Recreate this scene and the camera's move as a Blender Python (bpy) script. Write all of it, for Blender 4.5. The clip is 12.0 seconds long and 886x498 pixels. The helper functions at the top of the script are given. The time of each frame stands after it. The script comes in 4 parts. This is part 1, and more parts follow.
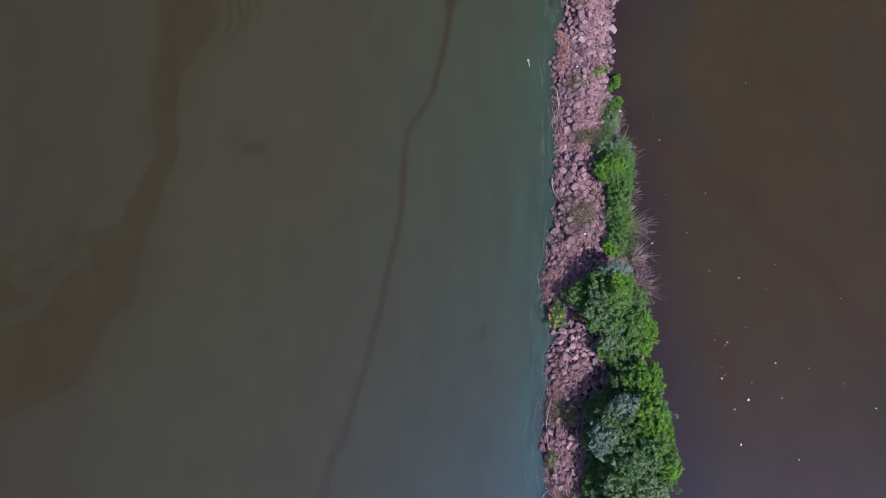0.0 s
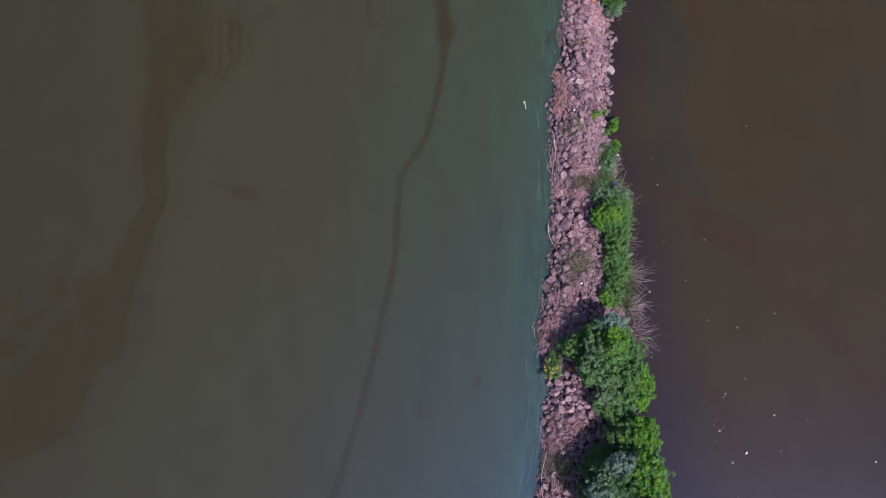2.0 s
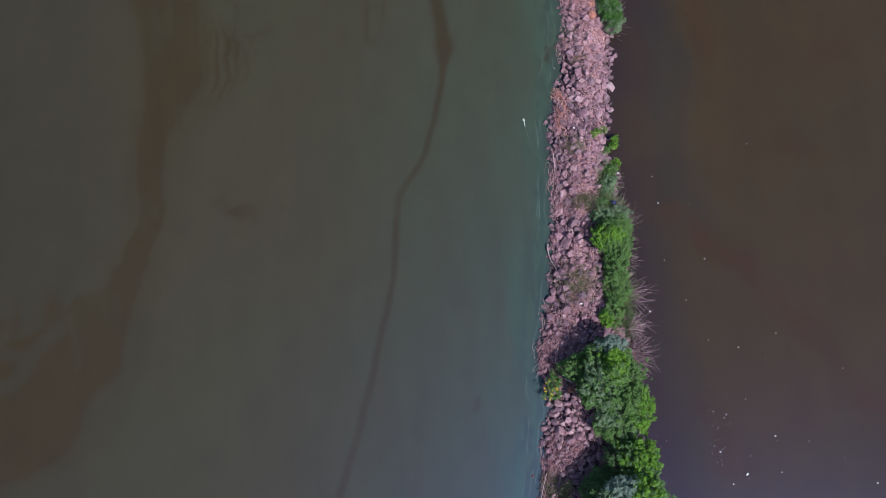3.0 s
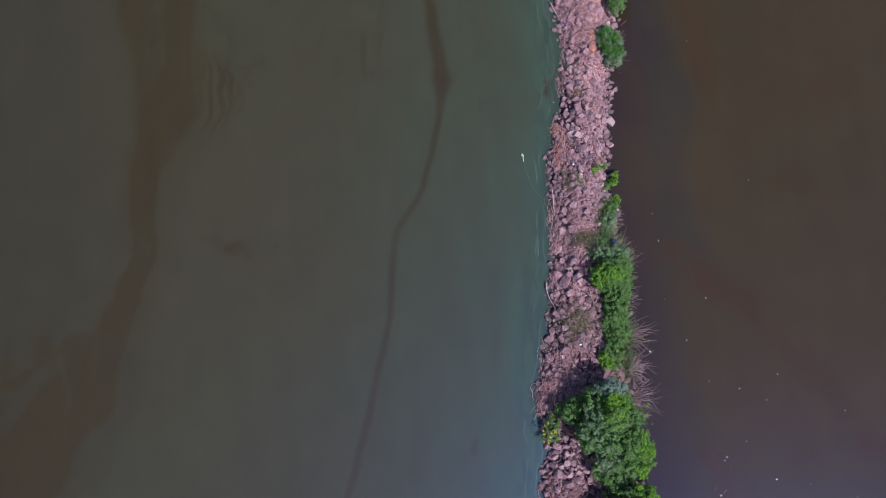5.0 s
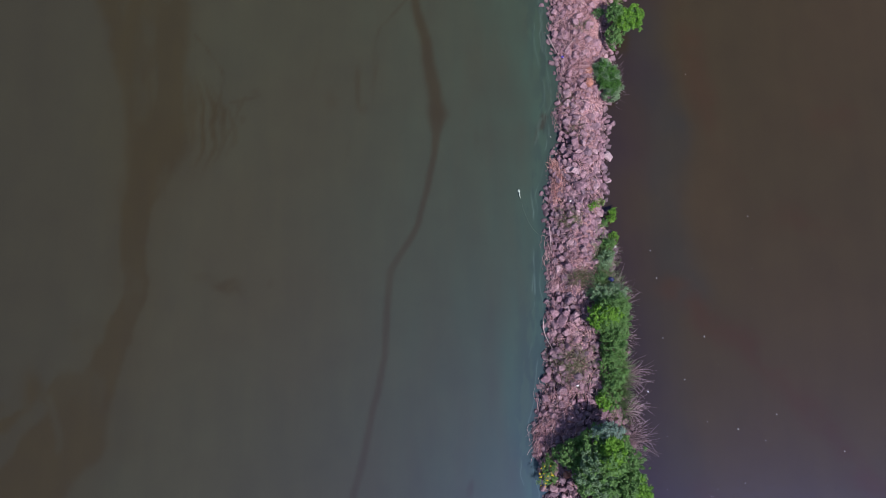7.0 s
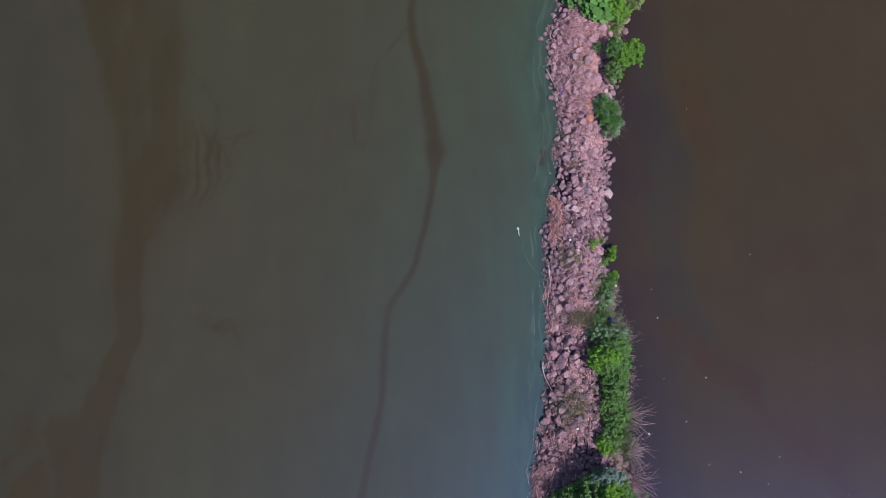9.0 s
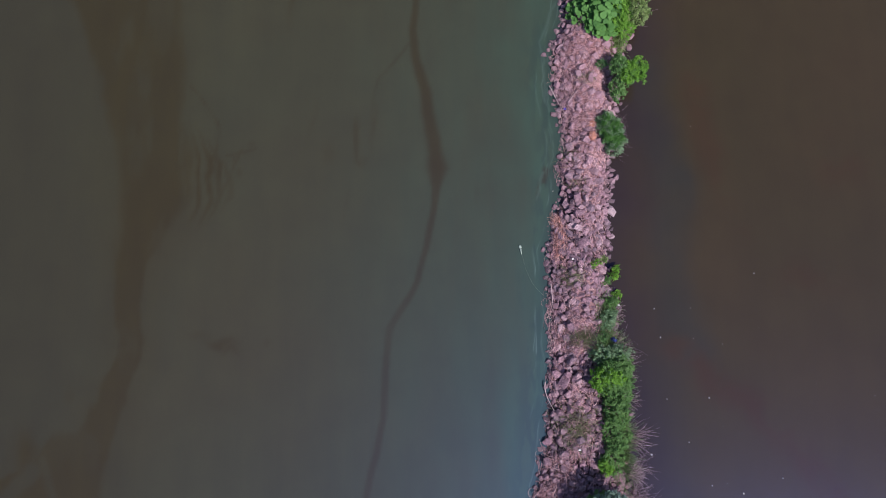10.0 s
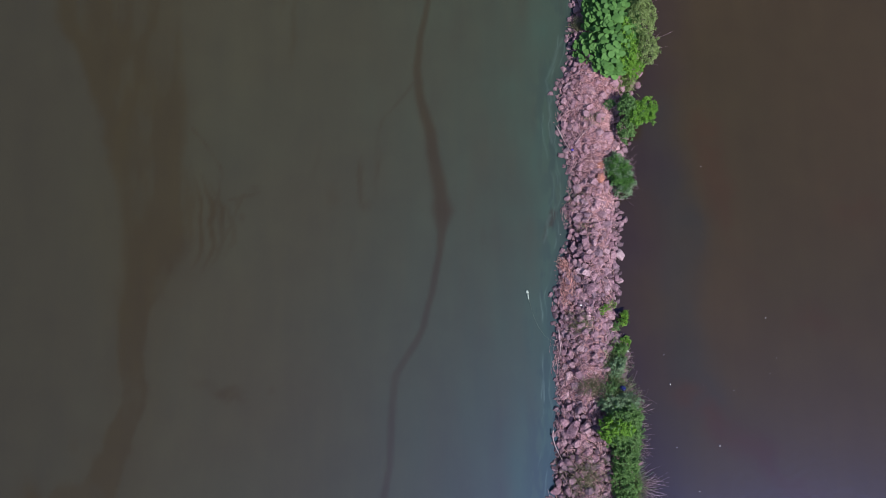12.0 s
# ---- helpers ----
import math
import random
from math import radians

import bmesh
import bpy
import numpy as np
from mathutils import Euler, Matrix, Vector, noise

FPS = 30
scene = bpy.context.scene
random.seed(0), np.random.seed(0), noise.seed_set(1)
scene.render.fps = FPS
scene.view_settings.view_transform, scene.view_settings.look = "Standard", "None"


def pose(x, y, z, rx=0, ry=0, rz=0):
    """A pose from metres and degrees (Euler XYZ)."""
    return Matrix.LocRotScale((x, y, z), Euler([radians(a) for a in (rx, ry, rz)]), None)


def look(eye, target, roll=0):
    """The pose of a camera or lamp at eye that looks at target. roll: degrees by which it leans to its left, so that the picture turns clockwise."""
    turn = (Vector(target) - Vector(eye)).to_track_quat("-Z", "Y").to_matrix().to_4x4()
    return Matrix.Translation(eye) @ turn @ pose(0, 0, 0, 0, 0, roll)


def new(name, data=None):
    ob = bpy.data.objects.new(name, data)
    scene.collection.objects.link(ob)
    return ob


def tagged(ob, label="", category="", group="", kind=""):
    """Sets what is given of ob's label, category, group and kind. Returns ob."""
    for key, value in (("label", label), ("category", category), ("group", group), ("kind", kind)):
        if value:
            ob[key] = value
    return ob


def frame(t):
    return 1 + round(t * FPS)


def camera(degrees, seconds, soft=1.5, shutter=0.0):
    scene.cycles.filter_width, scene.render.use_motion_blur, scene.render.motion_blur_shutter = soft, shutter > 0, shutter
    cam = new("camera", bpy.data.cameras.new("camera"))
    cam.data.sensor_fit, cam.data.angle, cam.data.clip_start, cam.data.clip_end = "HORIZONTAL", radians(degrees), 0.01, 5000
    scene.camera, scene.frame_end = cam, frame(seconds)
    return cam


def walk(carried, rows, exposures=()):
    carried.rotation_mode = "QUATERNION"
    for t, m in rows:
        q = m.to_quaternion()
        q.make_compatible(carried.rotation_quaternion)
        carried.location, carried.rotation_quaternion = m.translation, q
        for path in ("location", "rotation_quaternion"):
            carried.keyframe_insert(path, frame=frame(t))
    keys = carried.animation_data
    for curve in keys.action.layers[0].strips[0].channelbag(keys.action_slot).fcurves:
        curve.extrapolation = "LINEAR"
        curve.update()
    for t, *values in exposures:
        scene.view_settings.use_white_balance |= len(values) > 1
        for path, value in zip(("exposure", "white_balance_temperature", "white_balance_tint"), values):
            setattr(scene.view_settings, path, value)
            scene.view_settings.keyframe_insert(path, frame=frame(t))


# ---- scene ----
cam = camera(61.5, 12.0, soft=0.5)
PATH = [
    (0, (-0.652, -8.774, 41.691), (-0.659, -8.384, 39.73), -1.4),
    (0.5, (-0.548, -7.857, 41.68), (-0.555, -7.475, 39.716), -1.5),
    (1, (-0.446, -6.969, 41.662), (-0.453, -6.593, 39.698), -1.5),
    (1.5, (-0.357, -6.13, 41.644), (-0.364, -5.762, 39.678), -1.6),
    (2, (-0.286, -5.36, 41.624), (-0.294, -4.999, 39.656), -1.6),
    (2.5, (-0.247, -4.658, 41.602), (-0.255, -4.302, 39.633), -1.8),
    (3, (-0.237, -4.016, 41.576), (-0.244, -3.665, 39.607), -1.6),
    (5, (-0.239, -1.632, 41.332), (-0.238, -1.289, 39.361), -0.2),
    (5.5, (-0.227, -1.037, 41.296), (-0.223, -0.697, 39.325), 0.3),
    (6, (-0.192, -0.436, 41.254), (-0.186, -0.099, 39.283), 0.5),
    (6.5, (-0.142, 0.154, 41.217), (-0.136, 0.489, 39.245), 0.6),
    (7, (-0.098, 0.721, 41.194), (-0.091, 1.055, 39.222), 0.8),
    (9, (0.073, 3.013, 41.008), (0.078, 3.344, 39.036), 0.4),
    (9.5, (0.102, 3.617, 40.996), (0.104, 3.944, 39.022), 0.1),
    (10, (0.122, 4.269, 40.982), (0.12, 4.59, 39.008), -0.7),
    (10.5, (0.136, 4.985, 40.966), (0.13, 5.299, 38.991), -1.5),
    (11, (0.157, 5.778, 40.94), (0.146, 6.083, 38.963), -2.6),
    (11.5, (0.199, 6.632, 40.902), (0.182, 6.928, 38.924), -3.8),
    (12, (0.255, 7.514, 40.869), (0.232, 7.802, 38.889), -5.2),
]
walk(cam, [(t, look(eye, target, roll)) for t, eye, target, roll in PATH], [(0, 0.0, 6200, 20), (12, 0.0, 6200, 20)])

# ---- world, sun ----
SUN_ELEV, SUN_AZ = radians(53), radians(-46)     # the azimuth is counted from +x
to_sun = Vector((math.cos(SUN_ELEV) * math.cos(SUN_AZ), math.cos(SUN_ELEV) * math.sin(SUN_AZ), math.sin(SUN_ELEV)))
world = bpy.data.worlds.new("sky")
scene.world = world
world.use_nodes = True
wn = world.node_tree.nodes
sky = wn.new("ShaderNodeTexSky")
sky.sky_type, sky.sun_disc = "NISHITA", False
sky.sun_elevation, sky.sun_rotation = SUN_ELEV, radians(90) - SUN_AZ
world.node_tree.links.new(sky.outputs[0], wn["Background"].inputs[0])
wn["Background"].inputs[1].default_value = 0.088
sun_data = bpy.data.lights.new("sun", "SUN")
sun_data.energy, sun_data.angle, sun_data.color = 4.25, radians(0.55), (1.0, 0.95, 0.9)
sun = new("sun", sun_data)
sun.matrix_world = look(to_sun * 80, (0, 0, 0))


# ---- materials ----
class Mat:
    """A node material under construction."""

    def __init__(self, name, rough=0.85, ior=1.45):
        self.m = bpy.data.materials.new(name)
        self.m.use_nodes = True
        self.t = self.m.node_tree
        self.b = self.t.nodes["Principled BSDF"]
        self.b.inputs["Roughness"].default_value = rough
        self.b.inputs["IOR"].default_value = ior

    def n(self, kind, **values):
        node = self.t.nodes.new("ShaderNode" + kind)
        for key, value in values.items():
            node.inputs[key.replace("_", " ")].default_value = value
        return node

    def link(self, a, b):
        self.t.links.new(a, b)

    def coords(self, space="Object", scale=(1, 1, 1)):
        tc = self.n("TexCoord")
        mp = self.n("Mapping")
        mp.inputs["Scale"].default_value = scale
        self.link(tc.outputs[space], mp.inputs[0])
        return mp.outputs[0]

    def noise(self, vec, scale, detail=3.0, rough=0.55):
        t = self.n("TexNoise", Scale=scale, Detail=detail, Roughness=rough)
        self.link(vec, t.inputs["Vector"])
        return t.outputs["Fac"]

    def ramp(self, fac, stops):
        r = self.n("ValToRGB")
        e = r.color_ramp.elements
        while len(e) < len(stops):
            e.new(0.5)
        for el, (p, c) in zip(e, stops):
            el.position, el.color = p, (*c, 1)
        self.link(fac, r.inputs[0])
        return r.outputs[0]

    def rng(self, fac, a, b, c, d):
        r = self.n("MapRange")
        for i, v in enumerate((a, b, c, d)):
            r.inputs[i + 1].default_value = v
        self.link(fac, r.inputs[0])
        return r.outputs[0]

    def mix(self, fac, a, b, mode="MIX"):
        x = self.n("Mix")
        x.data_type, x.blend_type = "RGBA", mode
        for sock, v in ((x.inputs[0], fac), (x.inputs[6], a), (x.inputs[7], b)):
            if isinstance(v, tuple):
                sock.default_value = (*v, 1)
            elif isinstance(v, (int, float)):
                sock.default_value = v
            else:
                self.link(v, sock)
        return x.outputs[2]

    def bump(self, height, strength, distance):
        bp = self.n("Bump", Strength=strength, Distance=distance)
        self.link(height, bp.inputs["Height"])
        self.link(bp.outputs[0], self.b.inputs["Normal"])

    def color(self, c):
        if isinstance(c, tuple):
            self.b.inputs["Base Color"].default_value = (*c, 1)
        else:
            self.link(c, self.b.inputs["Base Color"])

    def attr(self, name):
        a = self.n("Attribute")
        a.attribute_name = name
        return a.outputs["Fac"]


def mat_rock(name, per_island):
    m = Mat(name, 0.88)
    if per_island:
        rnd = m.n("NewGeometry").outputs["Random Per Island"]
    else:
        rnd = m.n("ObjectInfo").outputs["Random"]
    base = m.ramp(rnd, [(0.0, (0.11, 0.076, 0.10)), (0.2, (0.235, 0.142, 0.18)), (0.42, (0.30, 0.182, 0.222)), (0.6, (0.18, 0.132, 0.168)), (0.82, (0.275, 0.165, 0.202)), (1.0, (0.47, 0.34, 0.37))])
    at = m.n("NewGeometry").outputs["Position"]
    fine = m.noise(at, 10.0, 6.0, 0.7)
    big = m.noise(at, 2.6, 3.0)
    grit = m.noise(at, 26.0, 4.0, 0.7)
    c = m.mix(1.0, base, m.ramp(fine, [(0.36, (0.45, 0.43, 0.45)), (0.64, (1.5, 1.47, 1.47))]), "MULTIPLY")
    c = m.mix(m.rng(grit, 0.56, 0.68, 0.0, 0.45), c, (0.58, 0.42, 0.43))
    c = m.mix(m.rng(grit, 0.44, 0.34, 0.0, 0.5), c, (0.10, 0.06, 0.075))
    c = m.mix(m.rng(big, 0.5, 0.72, 0.0, 0.5), c, (0.44, 0.30, 0.32))
    # bleached by sun and chaff where the litter lies, and a wet rim that the waves keep dark
    rim = m.n("SeparateXYZ")
    m.link(at, rim.inputs[0])
    c = m.mix(m.rng(rim.outputs[1], 11.0, 17.0, 0.0, 0.34), c, (0.52, 0.315, 0.345))
    c = m.mix(m.rng(rim.outputs[2], 0.03, 0.15, 0.6, 0.0), c, (0.055, 0.05, 0.055))
    m.color(c)
    m.bump(fine, 0.7, 0.05)
    return m.m


def mat_plain(name, color, rough=0.7, vary=0.25, scale=12.0):
    m = Mat(name, rough)
    f = m.noise(m.coords(), scale, 3.0)
    lo, hi = tuple(v * (1 - vary) for v in color), tuple(min(1.0, v * (1 + vary)) for v in color)
    m.color(m.ramp(f, [(0.3, lo), (0.7, hi)]))
    return m.m


def mat_litter():
    """Dark soil between the stones, and over it the chaff of broken reed that waves have left."""
    m = Mat("litter_soil", 0.95)
    at = m.n("NewGeometry").outputs["Position"]
    lay = []
    for turn in (0.7, -0.9):
        q = m.n("Mapping")
        q.inputs["Rotation"].default_value = (0, 0, turn)
        q.inputs["Scale"].default_value = (3.0, 16.0, 3.0)
        m.link(at, q.inputs[0])
        lay.append(m.noise(q.outputs[0], 1.0, 4.0, 0.65))
    soil = m.ramp(m.noise(at, 5.0, 3.0), [(0.3, (0.045, 0.028, 0.033)), (0.7, (0.125, 0.08, 0.09))])
    stalks = m.ramp(lay[0], [(0.32, (0.12, 0.064, 0.072)), (0.5, (0.33, 0.18, 0.186)), (0.68, (0.58, 0.34, 0.34))])
    stalks = m.mix(m.rng(lay[1], 0.5, 0.62, 0.0, 0.5), stalks, (0.52, 0.315, 0.31))
    m.color(m.mix(m.attr("chaff"), soil, stalks))
    m.bump(lay[0], 0.8, 0.05)
    return m.m


def mat_leaf(name, dark, mid, bright, gloss=0.55, through_share=0.22, single=False):
    m = Mat(name, gloss)
    rnd = m.n("ObjectInfo").outputs["Random"] if single else m.n("NewGeometry").outputs["Random Per Island"]
    at = m.n("NewGeometry").outputs["Position"]
    patch = m.noise(at, 0.9, 2.0)
    c = m.ramp(rnd, [(0.0, dark), (0.5, mid), (1.0, bright)])
    c = m.mix(m.rng(patch, 0.35, 0.65, 0.0, 0.55), c, bright)
    m.color(c)
    tr = m.n("BsdfTranslucent")
    m.link(c, tr.inputs[0])
    mx = m.n("MixShader", Fac=through_share)
    m.link(m.b.outputs[0], mx.inputs[1])
    m.link(tr.outputs[0], mx.inputs[2])
    m.link(mx.outputs[0], m.t.nodes["Material Output"].inputs[0])
    return m.m


def mat_straw(name, stops):
    m = Mat(name, 0.75)
    rnd = m.n("NewGeometry").outputs["Random Per Island"]
    m.color(m.ramp(rnd, stops))
    return m.m


def mat_water():
    m = Mat("lake_water", 0.42, 1.42)
    at = m.n("NewGeometry").outputs["Position"]
    stretch = m.n("Mapping")
    stretch.inputs["Scale"].default_value = (1.0, 0.16, 1.0)
    m.link(at, stretch.inputs[0])
    broad = m.noise(at, 0.075, 3.0, 0.5)
    streaks = m.noise(stretch.outputs[0], 0.9, 4.0, 0.6)
    mottle = m.noise(at, 0.45, 4.0, 0.6)
    west = m.mix(m.rng(broad, 0.35, 0.68, 0.0, 1.0), (0.0489, 0.0484, 0.0180), (0.0509, 0.0459, 0.0155))
    west = m.mix(m.attr("far_west"), west, (0.0408, 0.0370, 0.0132))
    west = m.mix(m.attr("algae"), west, (0.046, 0.083, 0.044))
    east = m.mix(m.rng(broad, 0.38, 0.62, 0.0, 1.0), (0.0458, 0.0352, 0.0112), (0.0498, 0.0364, 0.0120))
    east = m.mix(m.attr("slate"), east, (0.0310, 0.0320, 0.0215))
    c = m.mix(m.attr("east"), west, east)
    c = m.mix(m.attr("silt"), c, (0.0400, 0.0308, 0.0030))
    c = m.mix(m.attr("rust"), c, (0.0505, 0.0295, 0.0085))
    c = m.mix(m.attr("deep"), c, (0.0300, 0.0205, 0.0185))
    c = m.mix(m.attr("weed"), c, (0.024, 0.033, 0.022))
    c = m.mix(m.attr("scum"), c, (0.12, 0.185, 0.15))
    c = m.mix(1.0, c, m.ramp(streaks, [(0.3, (0.96, 0.96, 0.96)), (0.7, (1.04, 1.04, 1.04))]), "MULTIPLY")
    c = m.mix(1.0, c, m.ramp(mottle, [(0.3, (0.96, 0.95, 0.94)), (0.7, (1.04, 1.05, 1.06))]), "MULTIPLY")
    m.color(c)
    # gloss set broad in the west, narrower and weaker in the east
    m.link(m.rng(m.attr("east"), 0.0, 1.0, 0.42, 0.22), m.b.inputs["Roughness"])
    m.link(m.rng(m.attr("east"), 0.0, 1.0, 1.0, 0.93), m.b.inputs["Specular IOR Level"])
    # blue sheen painted in: the gloss tint turns the sun's glint blue
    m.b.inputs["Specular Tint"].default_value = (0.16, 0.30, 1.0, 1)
    ripple = m.noise(at, 2.6, 3.0, 0.55)
    m.bump(ripple, 0.12, 0.03)
    return m.m


ROCK = mat_rock("riprap_stone", False)
ROCK_MIX = mat_rock("riprap_stone_joined", True)
PALE_ROCK = mat_plain("pale_stone", (0.47, 0.35, 0.37), 0.9, 0.25, 6.0)
RUST_ROCK = mat_plain("rusty_stone", (0.42, 0.19, 0.14), 0.9, 0.35, 7.0)
LITTER = mat_litter()
STRAW = mat_straw("dry_reed", [(0.0, (0.24, 0.13, 0.145)), (0.35, (0.51, 0.285, 0.29)), (0.75, (0.73, 0.435, 0.43)), (1.0, (0.88, 0.63, 0.61))])
STRAW_WARM = mat_straw("orange_reed", [(0.0, (0.40, 0.18, 0.15)), (0.5, (0.83, 0.43, 0.37)), (1.0, (0.93, 0.62, 0.54))])
STRAW_GREY = mat_straw("grey_reed", [(0.0, (0.20, 0.135, 0.145)), (0.5, (0.36, 0.25, 0.265)), (1.0, (0.58, 0.45, 0.46))])
BARK = mat_plain("bark", (0.12, 0.09, 0.075), 0.9, 0.4, 20.0)
LEAF_MID = mat_leaf("leaf_mid_green", (0.055, 0.135, 0.042), (0.105, 0.24, 0.065), (0.18, 0.35, 0.10))
LEAF_LIME = mat_leaf("leaf_yellow_green", (0.070, 0.195, 0.024), (0.128, 0.325, 0.034), (0.21, 0.44, 0.05))
LEAF_DEEP = mat_leaf("leaf_deep_green", (0.05, 0.13, 0.05), (0.10, 0.225, 0.08), (0.18, 0.335, 0.12))
LEAF_SILVER = mat_leaf("leaf_silver", (0.085, 0.165, 0.118), (0.155, 0.255, 0.20), (0.27, 0.385, 0.32), 0.5, 0.12)
LEAF_PALE = mat_leaf("leaf_pale", (0.085, 0.175, 0.09), (0.16, 0.28, 0.145), (0.27, 0.41, 0.23))
LEAF_OLIVE = mat_leaf("leaf_olive", (0.10, 0.17, 0.048), (0.175, 0.275, 0.082), (0.285, 0.40, 0.135))
LEAF_BUTTERBUR = mat_leaf("leaf_butterbur", (0.040, 0.128, 0.026), (0.066, 0.198, 0.040), (0.118, 0.29, 0.066), 0.75, 0.15, True)
LEAF_BUTTERBUR_LOW = mat_leaf("leaf_butterbur_lower", (0.042, 0.138, 0.026), (0.07, 0.208, 0.042), (0.118, 0.285, 0.062), 0.75, 0.15)
DEAD_WOOD = mat_plain("bleached_wood", (0.50, 0.37, 0.38), 0.85, 0.25, 18.0)
GRASS = mat_leaf("grass_blade", (0.09, 0.17, 0.06), (0.19, 0.32, 0.12), (0.34, 0.46, 0.22))
WEED = mat_leaf("grey_green_weed", (0.13, 0.145, 0.075), (0.22, 0.235, 0.125), (0.34, 0.35, 0.21))
PETAL = mat_leaf("yellow_petal", (0.55, 0.42, 0.01), (0.70, 0.56, 0.015), (0.8, 0.66, 0.03))
FOAM = mat_plain("white_foam", (0.72, 0.72, 0.70), 0.6, 0.08)
FLOAT = mat_plain("algae_stained_plastic", (0.40, 0.50, 0.43), 0.5, 0.2)
BLUE = mat_plain("blue_plastic", (0.09, 0.06, 0.42), 0.4, 0.1)
NAVY = mat_plain("dark_blue_plastic", (0.02, 0.03, 0.22), 0.4, 0.1)
LINE = mat_plain("pale_cord", (0.12, 0.18, 0.155), 0.7, 0.1)
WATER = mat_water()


# ---- mesh helpers ----
rs = np.random.RandomState(7)


def smooth(a, b, v):
    k = np.clip((v - a) / (b - a), 0, 1)
    return k * k * (3 - 2 * k)


def vnoise(x, y, seed=0):
    """Smooth value noise of unit cell, 0 to 1."""
    x, y = np.asarray(x, float), np.asarray(y, float)
    xi, yi = np.floor(x).astype(np.int64), np.floor(y).astype(np.int64)
    fx, fy = smooth(0, 1, x - xi), smooth(0, 1, y - yi)

    def h(i, j):
        k = (i * 374761393 + j * 668265263 + seed * 974634777) & 0xFFFFFFFF
        k = ((k ^ (k >> 13)) * 1274126177) & 0xFFFFFFFF
        return ((k ^ (k >> 16)) & 0xFFFF) / 65535.0

    a = h(xi, yi) * (1 - fx) + h(xi + 1, yi) * fx
    b = h(xi, yi + 1) * (1 - fx) + h(xi + 1, yi + 1) * fx
    return a * (1 - fy) + b * fy


def fbm(x, y, seed=0, octaves=3):
    return sum(vnoise(x * 2 ** o, y * 2 ** o, seed + o) * 0.5 ** o for o in range(octaves)) / sum(0.5 ** o for o in range(octaves))


def mesh_of(name, verts, faces, mat, flat=True):
    """A mesh from arrays that code has computed: verts (n, 3), faces (m, 3 or 4)."""
    me = bpy.data.meshes.new(name)
    verts, faces = np.asarray(verts, np.float32), np.asarray(faces, np.int32)
    me.vertices.add(len(verts))
    me.vertices.foreach_set("co", verts.ravel())
    k = faces.shape[1]
    me.loops.add(faces.size)
    me.loops.foreach_set("vertex_index", faces.ravel())
    me.polygons.add(len(faces))
    me.polygons.foreach_set("loop_start", np.arange(0, faces.size, k, dtype=np.int32))
    me.update(calc_edges=True)
    me.polygons.foreach_set("use_smooth", np.full(len(faces), not flat))
    me.materials.append(mat)
    return me


def child(name, me, parent, label=""):
    ob = new(name, me)
    ob.parent = parent
    return tagged(ob, label) if label else ob


def bm_mesh(name, bm, mat, flat=True):
    me = bpy.data.meshes.new(name)
    bm.to_mesh(me)
    bm.free()
    me.polygons.foreach_set("use_smooth", np.full(len(me.polygons), not flat))
    me.materials.append(mat)
    return me


def sticks(starts, ends, radius, sag=0.0):
    """Tapered three-sided stalks from starts to ends, in two bent lengths."""
    starts, ends = np.asarray(starts), np.asarray(ends)
    n = len(starts)
    radius = np.broadcast_to(radius, (n,))
    d = ends - starts
    side = np.cross(d, np.array([0.31, 0.17, 0.93]))
    side /= np.linalg.norm(side, axis=1, keepdims=True) + 1e-9
    up = np.cross(side, d)
    up /= np.linalg.norm(up, axis=1, keepdims=True) + 1e-9
    length = np.linalg.norm(d, axis=1, keepdims=True)
    mids = (starts + ends) / 2 + side * length * rs.uniform(-0.13, 0.13, (n, 1)) + np.array([0, 0, 1.0]) * length * sag
    rings = []
    for centre, k in ((starts, 1.0), (mids, 0.85), (ends, 0.35)):
        for a in (0, 2.094, 4.189):
            rings.append(centre + (side * math.cos(a) + up * math.sin(a)) * (radius * k)[:, None])
    verts = np.stack(rings, 1).reshape(-1, 3)
    f = []
    for r in (0, 3):
        for i in range(3):
            j = (i + 1) % 3
            f.append((r + i, r + j, r + 3 + j, r + 3 + i))
    faces = (np.arange(n)[:, None, None] * 9 + np.array(f)[None]).reshape(-1, 4)
    return verts, faces


def leaves(centres, size, up_bias=0.6, ratio=0.5, facing=None):
    """Bent lozenge leaves, one at each centre, each of two triangles on a fold; facing: the way each one tends to look."""
    n = len(centres)
    size = np.broadcast_to(size, (n,))[:, None]
    nrm = rs.normal(size=(n, 3))
    nrm /= np.linalg.norm(nrm, axis=1, keepdims=True)
    if facing is None:
        nrm = nrm * (1 - up_bias) + np.array([0, 0, 1.0]) * up_bias + np.array(to_sun)[None] * 0.15
    else:
        nrm = nrm * 0.55 + facing * 0.45 + np.array([0, 0, 0.3])
    nrm /= np.linalg.norm(nrm, axis=1, keepdims=True)
    a = np.cross(nrm, rs.normal(size=(n, 3)))
    a /= np.linalg.norm(a, axis=1, keepdims=True)
    b = np.cross(nrm, a)
    v = np.stack([centres - a * size * 0.5, centres + b * size * ratio * 0.5 + nrm * size * 0.06, centres + a * size * 0.5 - nrm * size * 0.1,
                  centres - b * size * ratio * 0.5 + nrm * size * 0.06], 1).reshape(-1, 3)
    f = (np.arange(n)[:, None, None] * 4 + np.array([[0, 1, 2], [0, 2, 3]])[None]).reshape(-1, 3)
    return v, f


